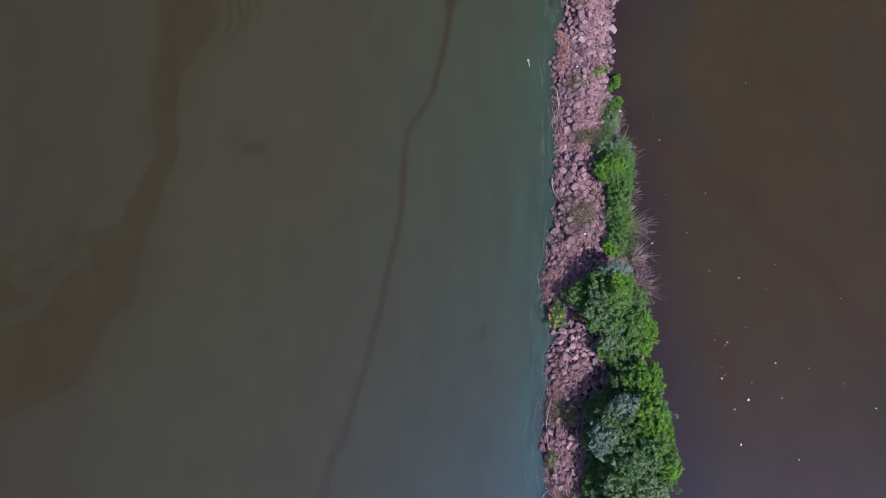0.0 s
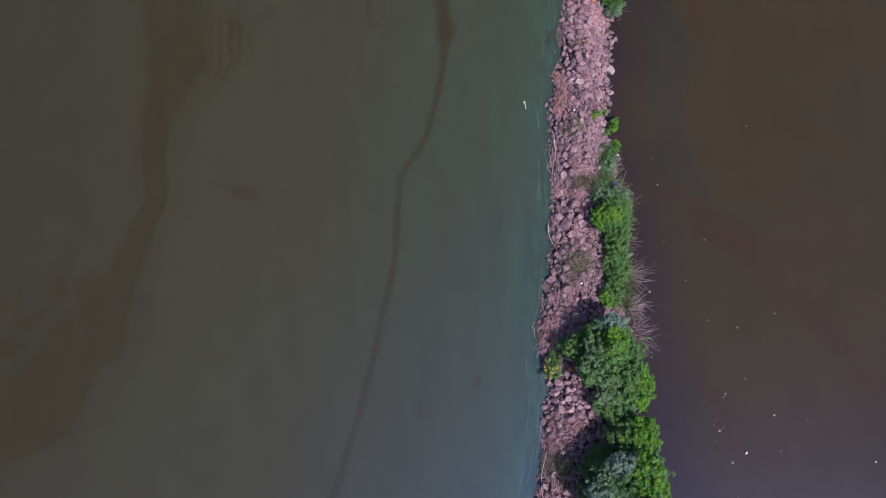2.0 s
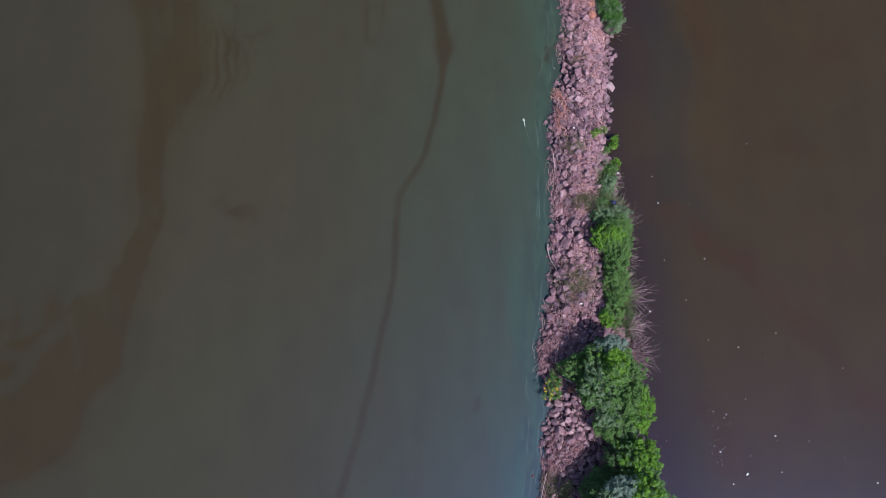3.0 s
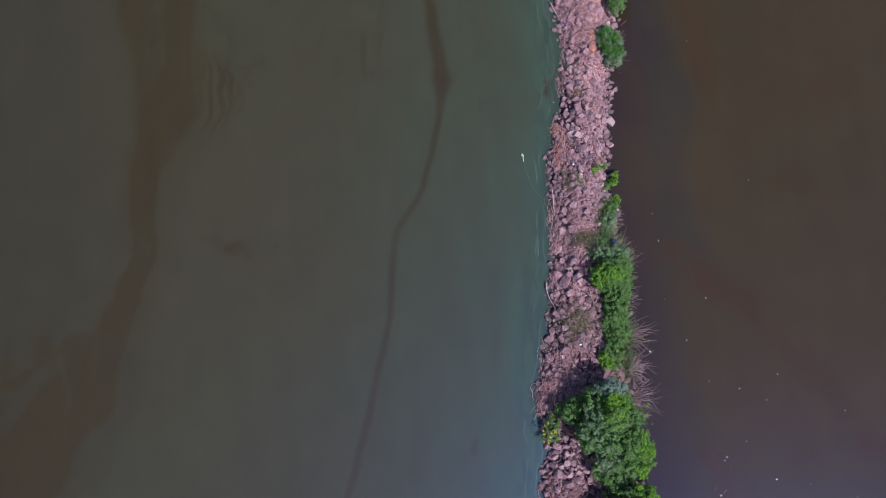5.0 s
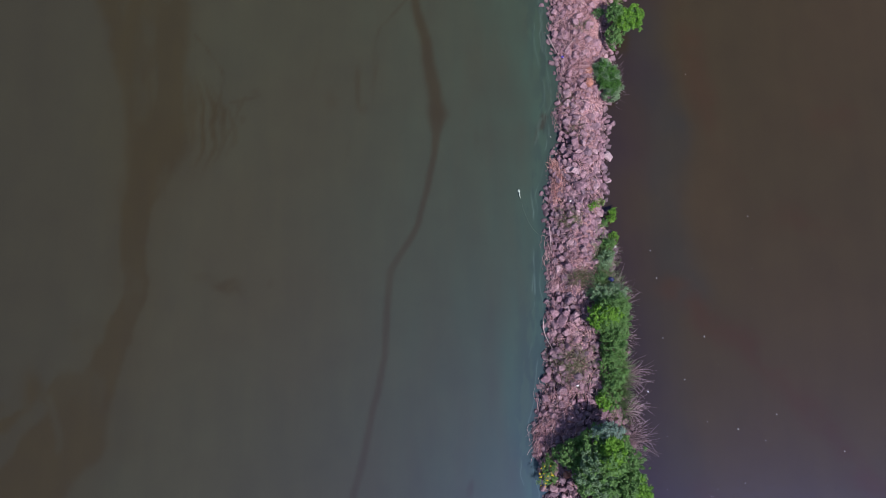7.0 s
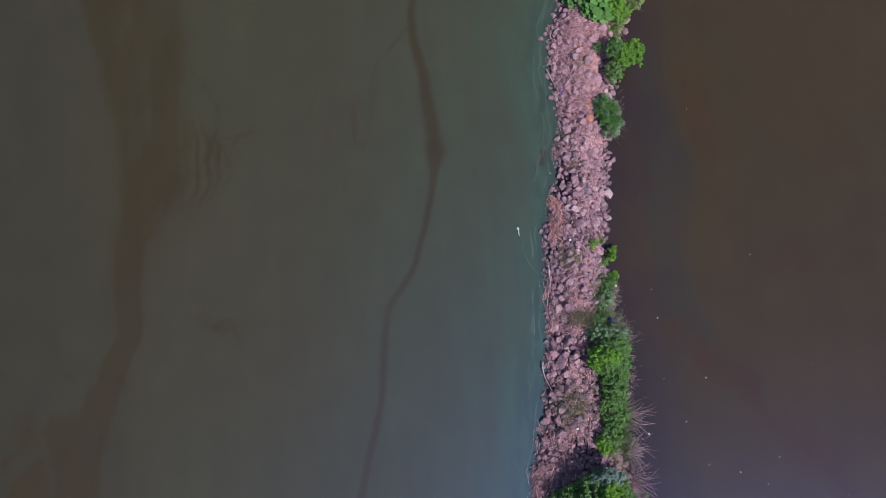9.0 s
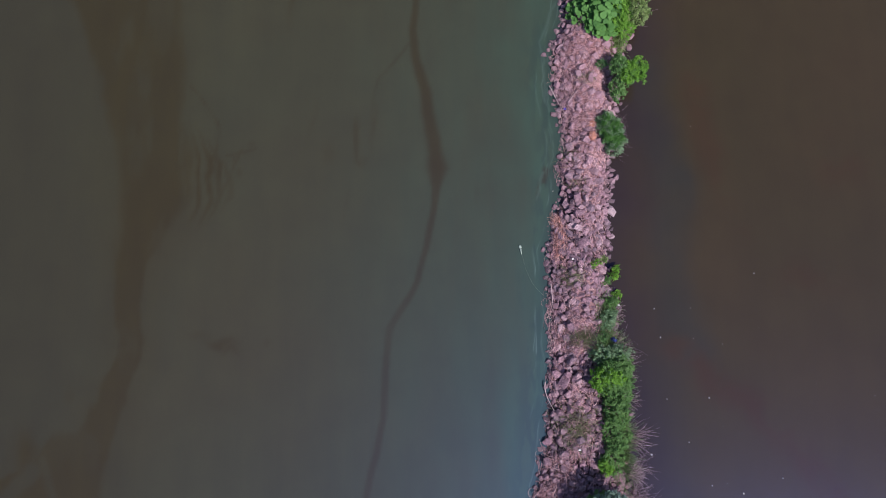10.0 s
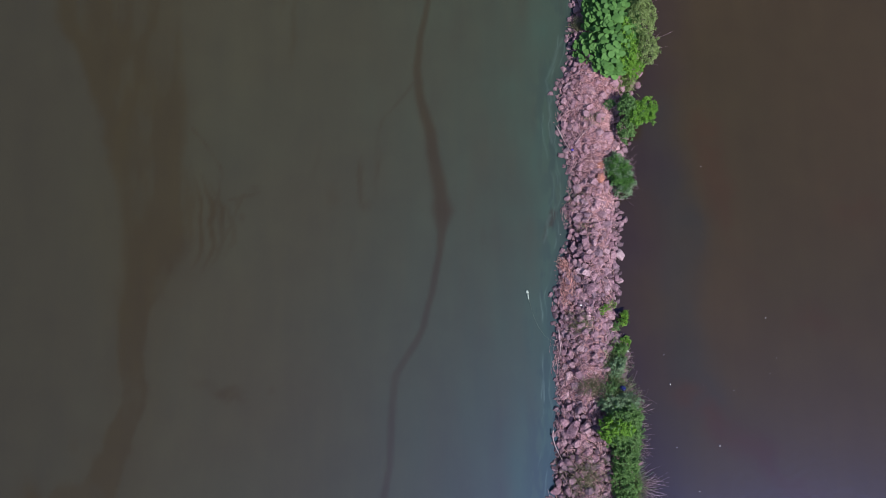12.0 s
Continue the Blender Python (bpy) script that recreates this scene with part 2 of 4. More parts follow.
def crown_points(lobes, per_m2, clump=0.105, skirt=-0.3):
    """Leaf places and the ways they face: leafy clumps with gaps between them over a few uneven lobes (x, y, z, rx, ry, rz), and a sparse inner layer."""
    out, way = [], []
    for x, y, z, rx, ry, rz in lobes:
        area = 2 * math.pi * ((rx * ry) ** 1.6 / 3 + (rx * rz) ** 1.6 / 3 + (ry * rz) ** 1.6 / 3) ** (1 / 1.6) * 1.3
        n = max(5, int(area / (3.0 * clump * clump)))
        u = rs.normal(size=(n * 3, 3))
        u /= np.linalg.norm(u, axis=1, keepdims=True)
        u = u[u[:, 2] > skirt][:n]
        n = len(u)
        a, b = u[:, 0] * 2.2 + x * 7 + 40, u[:, 1] * 2.2 + u[:, 2] * 1.7 + y * 5 + 40
        rad = (0.62 + 0.40 * vnoise(a, b, 5) + 0.22 * vnoise(a * 2.7, b * 2.7, 6)) * (1 + 0.11 * rs.normal(size=n))
        c = np.array([x, y, z]) + u * rad[:, None] * np.array([rx, ry, rz])
        size = clump * rs.uniform(0.6, 1.35, n)
        count = np.maximum(5, (per_m2 * 3.4 * size * size).astype(int))
        owner = np.repeat(np.arange(n), count)
        d = rs.normal(size=(len(owner), 3))
        d /= np.linalg.norm(d, axis=1, keepdims=True)
        d += u[owner] * 0.35 + np.array([0, 0, 0.25])
        d /= np.linalg.norm(d, axis=1, keepdims=True)
        out.append(c[owner] + d * (size[owner] * rs.uniform(0.3, 1.35, len(owner)))[:, None] * np.array([1, 1, 0.85]))
        way.append(d)
        m = max(6, int(area * per_m2 * 0.22))
        q = rs.normal(size=(m, 3))
        q /= np.linalg.norm(q, axis=1, keepdims=True)
        q = q[q[:, 2] > skirt]
        out.append(np.array([x, y, z]) + q * rs.uniform(0.45, 0.72, (len(q), 1)) * np.array([rx, ry, rz]))
        way.append(q)
    pts, way = np.concatenate(out), np.concatenate(way)
    keep = pts[:, 2] > 0.05
    return pts[keep], way[keep]


def limb_mesh(name, a, b, r0, r1, mat):
    """A bent, tapered limb of six sides."""
    a, b = Vector(a), Vector(b)
    d = b - a
    side = d.cross(Vector((0.3, 0.2, 1))).normalized()
    up = side.cross(d).normalized()
    bend = side * d.length * rs.uniform(-0.12, 0.12) + Vector((0, 0, d.length * 0.08))
    verts, faces, rings = [], [], 6
    for i in range(rings):
        k = i / (rings - 1)
        c = a + d * k + bend * math.sin(math.pi * k)
        r = r0 + (r1 - r0) * k
        for j in range(6):
            t = j * math.tau / 6
            verts.append(c + (side * math.cos(t) + up * math.sin(t)) * r)
    for i in range(rings - 1):
        for j in range(6):
            q = (j + 1) % 6
            faces.append((i * 6 + j, i * 6 + q, i * 6 + 6 + q, i * 6 + 6 + j))
    return mesh_of(name, verts, faces, mat, flat=False)


# ---- the breakwater: waterlines, height ----
# y, west waterline, east waterline
EDGES = np.array([(-22, 4.4, 10.2), (-14, 4.5, 10.2), (-11.4, 4.4, 10.3), (-8.7, 4.85, 10.3), (-6, 5.15, 10.2), (-4.2, 5.05, 10.1), (-2.6, 4.75, 10.1), (-0.5, 5.15, 10.0),
                  (2, 5.55, 10.0), (5, 5.7, 9.75), (8, 5.85, 9.62), (10.2, 5.6, 9.35), (12.2, 6.0, 9.4), (14, 6.5, 9.6), (16.5, 6.65, 9.8), (18.2, 6.75, 10.1), (19.4, 6.5, 10.3),
                  (20.5, 6.3, 10.15), (21.7, 6.5, 10.3), (22.4, 6.35, 10.6), (22.8, 6.2, 10.8), (23.3, 6.6, 10.9), (24.5, 6.95, 11.1), (28, 7.3, 11.3), (36, 7.5, 11.4)])


def west_edge(y):
    return np.interp(y, EDGES[:, 0], EDGES[:, 1]) + 0.35 * (vnoise(np.asarray(y) * 1.1 + 90, 0.5, 11) - 0.5)


def east_edge(y):
    return np.interp(y, EDGES[:, 0], EDGES[:, 2]) + 0.35 * (vnoise(np.asarray(y) * 1.0 + 70, 0.5, 12) - 0.5)


def height(x, y):
    """Height of the mound under the stones."""
    a, b = x - west_edge(y), east_edge(y) - x
    e = np.minimum(np.minimum(a, b * 1.1), np.minimum(y + 21.5, 35.5 - y))
    h = -0.25 + 0.95 * smooth(-0.5, 1.9, e) + 0.16 * (fbm(x * 0.9 + 50, y * 0.9 + 50, 21) - 0.5)
    return np.where(e < -0.5, -0.25 + (e + 0.5) * 0.5, h)


# ---- water ----
def curve_field(x, y, rows, seed, wobble=0.15, soft=0.6):
    """A streak in the water along y: rows of (y, x, half width, strength)."""
    r = np.array(rows, float)
    r = r[np.argsort(r[:, 0])]
    cx = np.interp(y, r[:, 0], r[:, 1]) + wobble * (fbm(y * 0.7 + 200, x * 0 + 3.3, seed) - 0.5) * 2
    hw = np.interp(y, r[:, 0], r[:, 2])
    st = np.interp(y, r[:, 0], r[:, 3]) * smooth(r[0, 0] - 0.6, r[0, 0] + 0.2, y) * (1 - smooth(r[-1, 0] - 0.2, r[-1, 0] + 0.6, y))
    return st * (1 - smooth(hw * (1 - soft), hw * (1 + soft), np.abs(x - cx)))


def line_field(x, y, knots, width, soft=0.6):
    """Nearness, 0 to 1, to a bent line through knots."""
    best = np.full(x.shape, 1e9)
    for (ax, ay), (bx, by) in zip(knots, knots[1:]):
        dx, dy = bx - ax, by - ay
        k = np.clip(((x - ax) * dx + (y - ay) * dy) / (dx * dx + dy * dy), 0, 1)
        best = np.minimum(best, np.hypot(x - ax - k * dx, y - ay - k * dy))
    return 1 - smooth(width * (1 - soft), width * (1 + soft), best)


def blob(x, y, cx, cy, rx, ry):
    return np.exp(-(((x - cx) / rx) ** 2 + ((y - cy) / ry) ** 2))


def build_water():
    far = np.array([60, 100, 180, 350, 700, 1400, 2400.0])
    xs = np.concatenate([-far[::-1], np.arange(-40, -30, 1.0), np.arange(-30, 2, 0.14), np.arange(2, 7.6, 0.05), np.arange(7.6, 11, 0.4), np.arange(11, 30, 0.25),
                         np.arange(30, 42, 1.0), far])
    ys = np.concatenate([-far[::-1], np.arange(-36, -20, 1.0), np.arange(-20, 34, 0.14), np.arange(34, 50, 1.0), far])
    x, y = np.meshgrid(xs, ys)
    # two scales of drift: broad bends and small curls
    wx = x + 0.7 * (fbm(x * 0.35 + 60, y * 0.22 + 60, 31) - 0.5) + 0.35 * (fbm(x * 1.3 + 160, y * 0.8 + 60, 35, 4) - 0.5)
    wy = y + 1.0 * (fbm(x * 0.3 + 90, y * 0.3 + 90, 33) - 0.5) + 0.8 * (fbm(x * 1.3 + 190, y * 0.6 + 90, 37, 4) - 0.5)
    vein = [(36, -1.5, .16, .6), (28.1, -.96, .15, .65), (26, -1.37, .16, .7), (24, -1.61, .19, .75), (22.2, -1.49, .22, .8), (20.3, -.92, .28, .85), (18.3, -.58, .31, .85),
            (16.4, -.32, .36, .9), (15.6, -.2, .5, .95), (14.9, -.25, .32, .85), (14.4, -.28, .2, .8), (12.9, -.5, .16, .75), (10.6, -.98, .15, .7), (9.2, -1.35, .17, .7),
            (8.2, -1.85, .18, .65), (6.65, -2.85, .18, .5), (4.3, -3.05, .17, .65), (1.6, -3.2, .17, .65), (-1.1, -3.8, .16, .65), (-3.7, -4.35, .18, .6),
            (-6.2, -4.9, .18, .6), (-8.35, -5.55, .18, .55), (-10.5, -6.15, .2, .5), (-12.5, -7.1, .23, .45), (-18, -8, .23, .35)]
    silt = curve_field(x + 0.12 * (fbm(x * 1.1, y * 0.9 + 40, 39) - 0.5), y, [(r[0], r[1], r[2] * 1.15, r[3]) for r in vein], 41, 0.06, 0.6)
    # the wide brown plume: two branches meet, narrow to a neck and fan out in the south-west
    trunk = [(30, -16.9, 1.5, .3), (25, -16.9, 1.45, .5), (23.3, -16.9, 1.3, .65), (20, -16.6, 1.75, .75), (18.2, -16.6, 1.9, .8), (15, -16.4, 2.05, 1), (13.3, -16.4, 1.8, 1), (11.5, -17.0, 1.25, 1),
             (10.2, -17.2, .95, 1), (7.9, -17.4, .8, .95), (5.5, -17.2, .75, .95), (4.4, -17.5, .8, .95), (2.7, -18.0, .8, .95), (1, -18.5, 1.05, .95), (-.4, -18.9, 1.15, 1), (-1.5, -19.5, 1.7, 1)]
    mass = [(.9, -19.9, 1.0, .7), (-.6, -20.3, 1.9, .85), (-1.6, -21.0, 2.9, .95), (-2.8, -22.2, 4.3, 1), (-4.7, -23.7, 4.2, 1), (-6, -24.2, 4.2, 1), (-7.5, -24.6, 4.2, 1), (-8.6, -26.2, 3.6, .95), (-10.2, -28.6, 2.9, .9)]
    branch = [(33, -24.2, .5, .5), (27.6, -21.9, .6, .8), (24.3, -20.4, .65, .85), (21.6, -19.4, .7, .85), (18.6, -18.6, .7, .85), (16, -17.9, .75, .7), (14, -17.5, .7, .4)]
    wisp = fbm(x * 0.7 + 120, y * 0.34 + 120, 47, 4)
    plume = np.maximum(curve_field(wx, wy, trunk, 43, 0.4, 0.30), curve_field(wx, wy, branch, 45, 0.4, 0.55))
    plume = np.maximum(plume * (0.70 + 0.30 * smooth(0.36, 0.50, wisp)), curve_field(wx, wy, mass, 49, 0.3, 0.10))
    torn = np.clip(1.5 * blob(wx, wy, -24.7, -.7, 1.0, 1.1) + 1.3 * blob(wx, wy, -26.3, -2.0, 1.2, .9) + 1.1 * blob(wx, wy, -22.3, .0, .6, 1.2) + blob(wx, wy, -21.2, .6, .5, 1.3)
                   + 0.8 * blob(wx, wy, -20.3, 2.6, .35, 1.4), 0, 1)
    plume = np.maximum(plume, torn * smooth(0.30, 0.50, wisp) * 0.9)
    clear = np.maximum.reduce([line_field(wx, wy, [(-27.5, -4.9), (-25.4, -4.7), (-24.2, -4.3), (-23.3, -3.1), (-22.6, -1.9), (-21.8, -.9)], 0.42, 0.5),
                               line_field(wx, wy, [(-24.9, -2.4), (-23.9, -2.9), (-23.0, -2.6)], 0.35, 0.6), 0.6 * line_field(wx, wy, [(-21.3, -.2), (-20.8, -1.9), (-20.6, -3.2)], 0.22, 0.7)])
    plume = np.clip(plume - 0.7 * clear, 0, 1)
    halo = 0.28 * np.maximum(curve_field(wx, wy, [(r[0], r[1] + .2, r[2] * 1.55 + .4, r[3]) for r in trunk], 51, 0.4, 0.6), curve_field(wx, wy, [(r[0], r[1] + .4, r[2] * 1.12 + .5, r[3]) for r in mass], 53, 0.4, 0.3))
    fan = curve_field(wx, wy, [(32, -18.5, 3.0, .6), (25, -18.2, 2.8, .75), (20, -17.0, 2.5, .8), (16.5, -16.5, 2.3, .8), (14, -16.2, 2.1, .8), (11.5, -16.9, 1.5, .6), (8, -17.3, 1.0, .4)], 57, 0.4, 0.3)
    halo = np.maximum(halo, fan * (0.5 + 0.5 * smooth(0.38, 0.56, fbm(x * 1.3 + 220, y * 0.25 + 220, 59, 4))))
    silt = np.maximum(silt, np.maximum(plume * 0.88, halo))
    # ripple bands along the plume's east side and small loose smudges
    band = np.zeros_like(x)
    for cx, y0, y1, s in ((-14.35, 11.5, 21, .7), (-13.8, 11, 20.5, .8), (-13.2, 11.5, 19.5, .85), (-12.65, 12, 18.6, .75), (-12.15, 12.6, 17.2, .55), (-14.9, 13, 22, .55)):
        bow = 0.55
        band = np.maximum(band, curve_field(wx, wy, [(y0, cx - bow, .09, 0), (y0 * .7 + y1 * .3, cx + .1, .17, s), (y0 * .4 + y1 * .6, cx + .1, .17, s), (y1, cx - bow * 1.6, .09, 0)], int(50 - cx * 3), 0.12, 0.7))
    for sx, sy, rx, ry, s in ((-12.2, 5.8, .9, .35, .8), (-11.6, 5.4, .5, .3, .6), (-13.3, 6.2, .8, .3, .35), (-4.85, 17.3, .16, 1.2, .5), (-3.8, 18.0, .1, 1.3, .4), (-4.6, 16.1, .35, .4, .35), (-6.4, 16.8, .3, .7, .4),
                              (-5.4, 13.6, .12, .9, .3), (2.0, 14.2, .14, .7, .25), (1.35, -5.4, .17, .5, .6), (-8.6, 26.2, .2, 1.8, .4), (-9.2, 28.5, .2, 1.6, .35), (-9.6, 5.8, .2, .25, .35),
                              (-1.9, -6.8, .5, .6, .25), (-7.2, 18.5, .15, 1.0, .25), (-11.6, 16.4, .2, .25, .4), (-11.4, 15.6, .2, .3, .35), (-10.6, 17.2, .25, .2, .3)):
        band = np.maximum(band, s * np.exp(-((((wx - sx) - 0.12 * (wy - sy)) / rx) ** 2 + ((wy - sy) / ry) ** 2) ** 1.5))
    silt = np.maximum(silt, band * (0.7 + 0.3 * smooth(0.38, 0.58, fbm(x * 0.9 + 77, y * 0.5 + 77, 55))))
    # a thin thread that frays off the vein, and the outer arcs of the ripples
    for knots, s in (([(-1.7, 23.2), (-2.83, 21.85), (-3.55, 20.98), (-3.81, 20.1), (-3.92, 17.9), (-4.1, 17.2)], .38), ([(-4.88, 18.6), (-5.03, 17.7), (-4.62, 15.8)], .5),
                     ([(-14.5, 20.6), (-13.3, 19.2), (-12.57, 17.8), (-12.9, 16.4), (-13.3, 14.9)], .6), ([(-11.3, 16.7), (-11.75, 15.9), (-12.1, 14.9), (-12.9, 13.4)], .5), ([(-10.6, 16.8), (-11.4, 16.5), (-12.2, 16.4)], .45)):
        silt = np.maximum(silt, s * line_field(x + 0.25 * (fbm(x * 1.5 + 5, y * 1.2 + 5, 65) - 0.5), y, knots, 0.09, 0.8) * (0.5 + 0.5 * smooth(0.35, 0.55, fbm(x * 1.5 + 17, y * 1.5 + 17, 67))))
    # base colour set darker and browner towards the far west
    far_west = (1 - smooth(-27, -12, x + 4 * (fbm(x * 0.12 + 5, y * 0.12 + 5, 57) - 0.5))) * 0.9
    # green water along the west side of the stones, with drifting lines of scum and dark weed
    off = west_edge(y) - x
    algae = 0.52 * (1 - smooth(-0.2, 3.6, off + 1.3 * (fbm(x * 0.4 + 10, y * 0.2 + 10, 61) - 0.5))) + 0.36 * (1 - smooth(0.5, 15.0, off))
    algae = np.clip(algae * (0.5 + 1.0 * fbm(x * 1.1 + 30, y * 0.22 + 30, 63, 4)), 0, 1) * (off > -2)
    scum = np.zeros_like(x)
    for o, wid, s, seed, y0, y1 in ((0.65, .035, .5, 71, 4, 10.6), (0.62, .03, .35, 72, 2, 8), (0.38, .03, .3, 73, 12, 30), (0.22, .03, .3, 74, -14, 8), (0.50, .03, .3, 75, 15, 24), (0.15, .03, .28, 76, 18, 30),
                                    (0.81, .03, .25, 77, -13, -3), (0.31, .03, .25, 78, -14, -6), (0.28, .03, .3, 86, 10, 20), (0.74, .03, .2, 88, 16, 30)):
        line = off - o - 0.6 * (fbm(y * 0.42 + seed, x * 0 + 1.7, seed, 4) - 0.5)
        gate = smooth(y0 - 1, y0 + 1, y) * (1 - smooth(y1 - 1, y1 + 1, y)) * smooth(0.40, 0.70, fbm(y * 1.1 + seed * 3, x * 0 + 5.1, seed + 9))
        scum = np.maximum(scum, 1.25 * s * gate * np.exp(-(line / wid) ** 2))
    # small wakes that curl off the points of the shore
    for knots in ([(5.76, 23.1), (6.08, 23.75), (6.45, 24.6), (6.8, 25.6)], [(5.76, 23.1), (5.95, 22.0), (6.05, 20.3), (6.2, 18.9)], [(5.75, 15.3), (5.55, 14.6), (5.35, 13.8)]):
        scum = np.maximum(scum, 0.2 * line_field(x + 0.35 * (fbm(x * 2 + 3, y * 2 + 3, 93) - 0.5), y, knots, 0.06, 0.9))
    weed = np.clip(1 - smooth(0.0, 0.55, off + 0.3 * (fbm(y * 1.3 + 5, x * 1.3, 81) - 0.5)), 0, 1) * 0.36 * (off > -1.5)
    dark = smooth(0.52, 0.64, fbm(x * 2.6 + 0.8 * fbm(x * 0.8, y * 0.8, 87) + 300, y * 0.75 + 300, 83, 4)) * (1 - smooth(0.5, 2.0, off)) * (off > 0) * 0.3
    patch = 0.95 * line_field(wx, wy, [(5.9, 15.4), (5.7, 14.8), (5.4, 13.9)], 0.2, 0.8) * smooth(0.40, 0.60, fbm(x * 2.2 + 11, y * 1.4 + 11, 89, 4))
    weed = np.maximum(weed, dark)
    silt = np.maximum(silt, 0.75 * patch)
    # the brown east side: a dim strip below the shore, slate patches and rust-red drifts
    deep = 0.75 * (1 - smooth(-0.5, 4.0, x - east_edge(y) + 2.0 * (fbm(x * 0.3 + 7, y * 0.3 + 7, 85) - 0.5))) * (x > 8)
    slate = 0.65 * np.clip(0.9 * line_field(wx, wy, [(11.9, 21), (12.2, 18.3), (12.8, 15.5), (12.9, 13), (12.5, 10), (12.8, 7.5), (13.6, 5.2)], 1.1, 0.9) + 0.7 * blob(wx, wy, 13.9, 14.2, .7, 1.6)
                    + 0.5 * line_field(wx, wy, [(11.6, 4), (12.0, -2), (12.6, -8), (13.0, -14)], 1.3, 0.9), 0, 1) * (0.6 + 0.6 * fbm(x * 0.5 + 70, y * 0.4 + 70, 95, 4))
    rust = np.clip(0.8 * line_field(wx, wy, [(12.9, 5.4), (14.4, 3.6), (17.5, 1.6), (19.3, -.6), (22, -4.5), (24.5, -6.6)], 0.75, 0.9) + 0.55 * line_field(wx, wy, [(13.8, -6), (15.3, -9.3), (17.2, -12.1), (20.2, -14)], 0.8, 0.9)
                   + 0.6 * line_field(wx, wy, [(14.6, 22), (15.0, 17.5), (16.3, 14), (17.8, 11.8)], 0.7, 0.9) + 0.5 * blob(wx, wy, 20.5, 9, 2.0, .9) + 0.45 * blob(wx, wy, 22.5, 16, 2.2, 1.5), 0, 1) * smooth(0.30, 0.62, fbm(x * 0.6 + 20, y * 0.6 + 20, 97, 4))
    east = smooth(-0.5, 0.5, x - (west_edge(y) + east_edge(y)) / 2)
    ny, nx = x.shape
    idx = np.arange(nx * ny).reshape(ny, nx)
    faces = np.stack([idx[:-1, :-1], idx[:-1, 1:], idx[1:, 1:], idx[1:, :-1]], -1).reshape(-1, 4)
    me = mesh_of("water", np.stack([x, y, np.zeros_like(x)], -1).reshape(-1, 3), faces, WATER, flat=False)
    for name, field in (("silt", silt), ("far_west", far_west), ("algae", algae), ("scum", scum), ("weed", weed), ("deep", deep), ("slate", slate), ("rust", rust), ("east", east)):
        a = me.attributes.new(name, "FLOAT", "POINT")
        a.data.foreach_set("value", np.clip(field, 0, 1).astype(np.float32).ravel())
    return tagged(new("water", me), "turbid olive and brown lake water with dark silt streaks", "water", kind="structure")


build_water()


# ---- the mound ----
def build_mound(name, label, k0, k1, n):
    """One lengthwise piece of the mound, from share k0 to k1 of its width."""
    ys = np.arange(-22, 36, 0.15)
    k = np.linspace(k0, k1, n)
    y = np.repeat(ys[:, None], n, 1)
    a, b = west_edge(ys)[:, None] - 1.2, east_edge(ys)[:, None] + 1.2
    x = a + (b - a) * k[None]
    inside = smooth(0.3, 1.1, np.minimum(x - west_edge(y), east_edge(y) - x))
    # reed litter fills the gaps: everywhere in the north, in patches further south
    chaff = inside * np.maximum(smooth(13.2, 15.5, y + 1.5 * (fbm(x * 0.8 + 8, y * 0.8 + 8, 99) - 0.5)) * (0.65 + 0.35 * smooth(0.35, 0.5, fbm(x * 1.2 + 28, y * 1.2 + 28, 94))),
                                0.75 * smooth(0.50, 0.62, fbm(x * 0.75 + 48, y * 0.5 + 48, 98)))
    z = height(x, y) + 0.05 * (fbm(x * 4 + 20, y * 4 + 20, 91) - 0.5) + chaff * (0.05 + 0.06 * smooth(13, 16, y))
    rows, cols = x.shape
    idx = np.arange(rows * cols).reshape(rows, cols)
    faces = np.stack([idx[:-1, :-1], idx[:-1, 1:], idx[1:, 1:], idx[1:, :-1]], -1).reshape(-1, 4)
    me = mesh_of(name, np.stack([x, y, z], -1).reshape(-1, 3), faces, LITTER, flat=False)
    me.attributes.new("chaff", "FLOAT", "POINT").data.foreach_set("value", chaff.astype(np.float32).ravel())
    return tagged(new(name, me), label, "breakwater", kind="structure")


SHARES = (0.0, 0.40, 0.62, 1.0)
PIECES = [build_mound("breakwater_west_slope", "west slope of a low breakwater of pinkish stones", 0.0, 0.40, 26),
          build_mound("breakwater_crest", "crest of a low breakwater of pinkish stones and reed litter", 0.40, 0.62, 16),
          build_mound("breakwater_east_slope", "overgrown east slope of a low breakwater of pinkish stones", 0.62, 1.0, 24)]


def piece_at(x, y):
    a, b = float(west_edge(y)) - 1.2, float(east_edge(y)) + 1.2
    k = (x - a) / (b - a)
    return 0 if k < SHARES[1] else 1 if k < SHARES[2] else 2


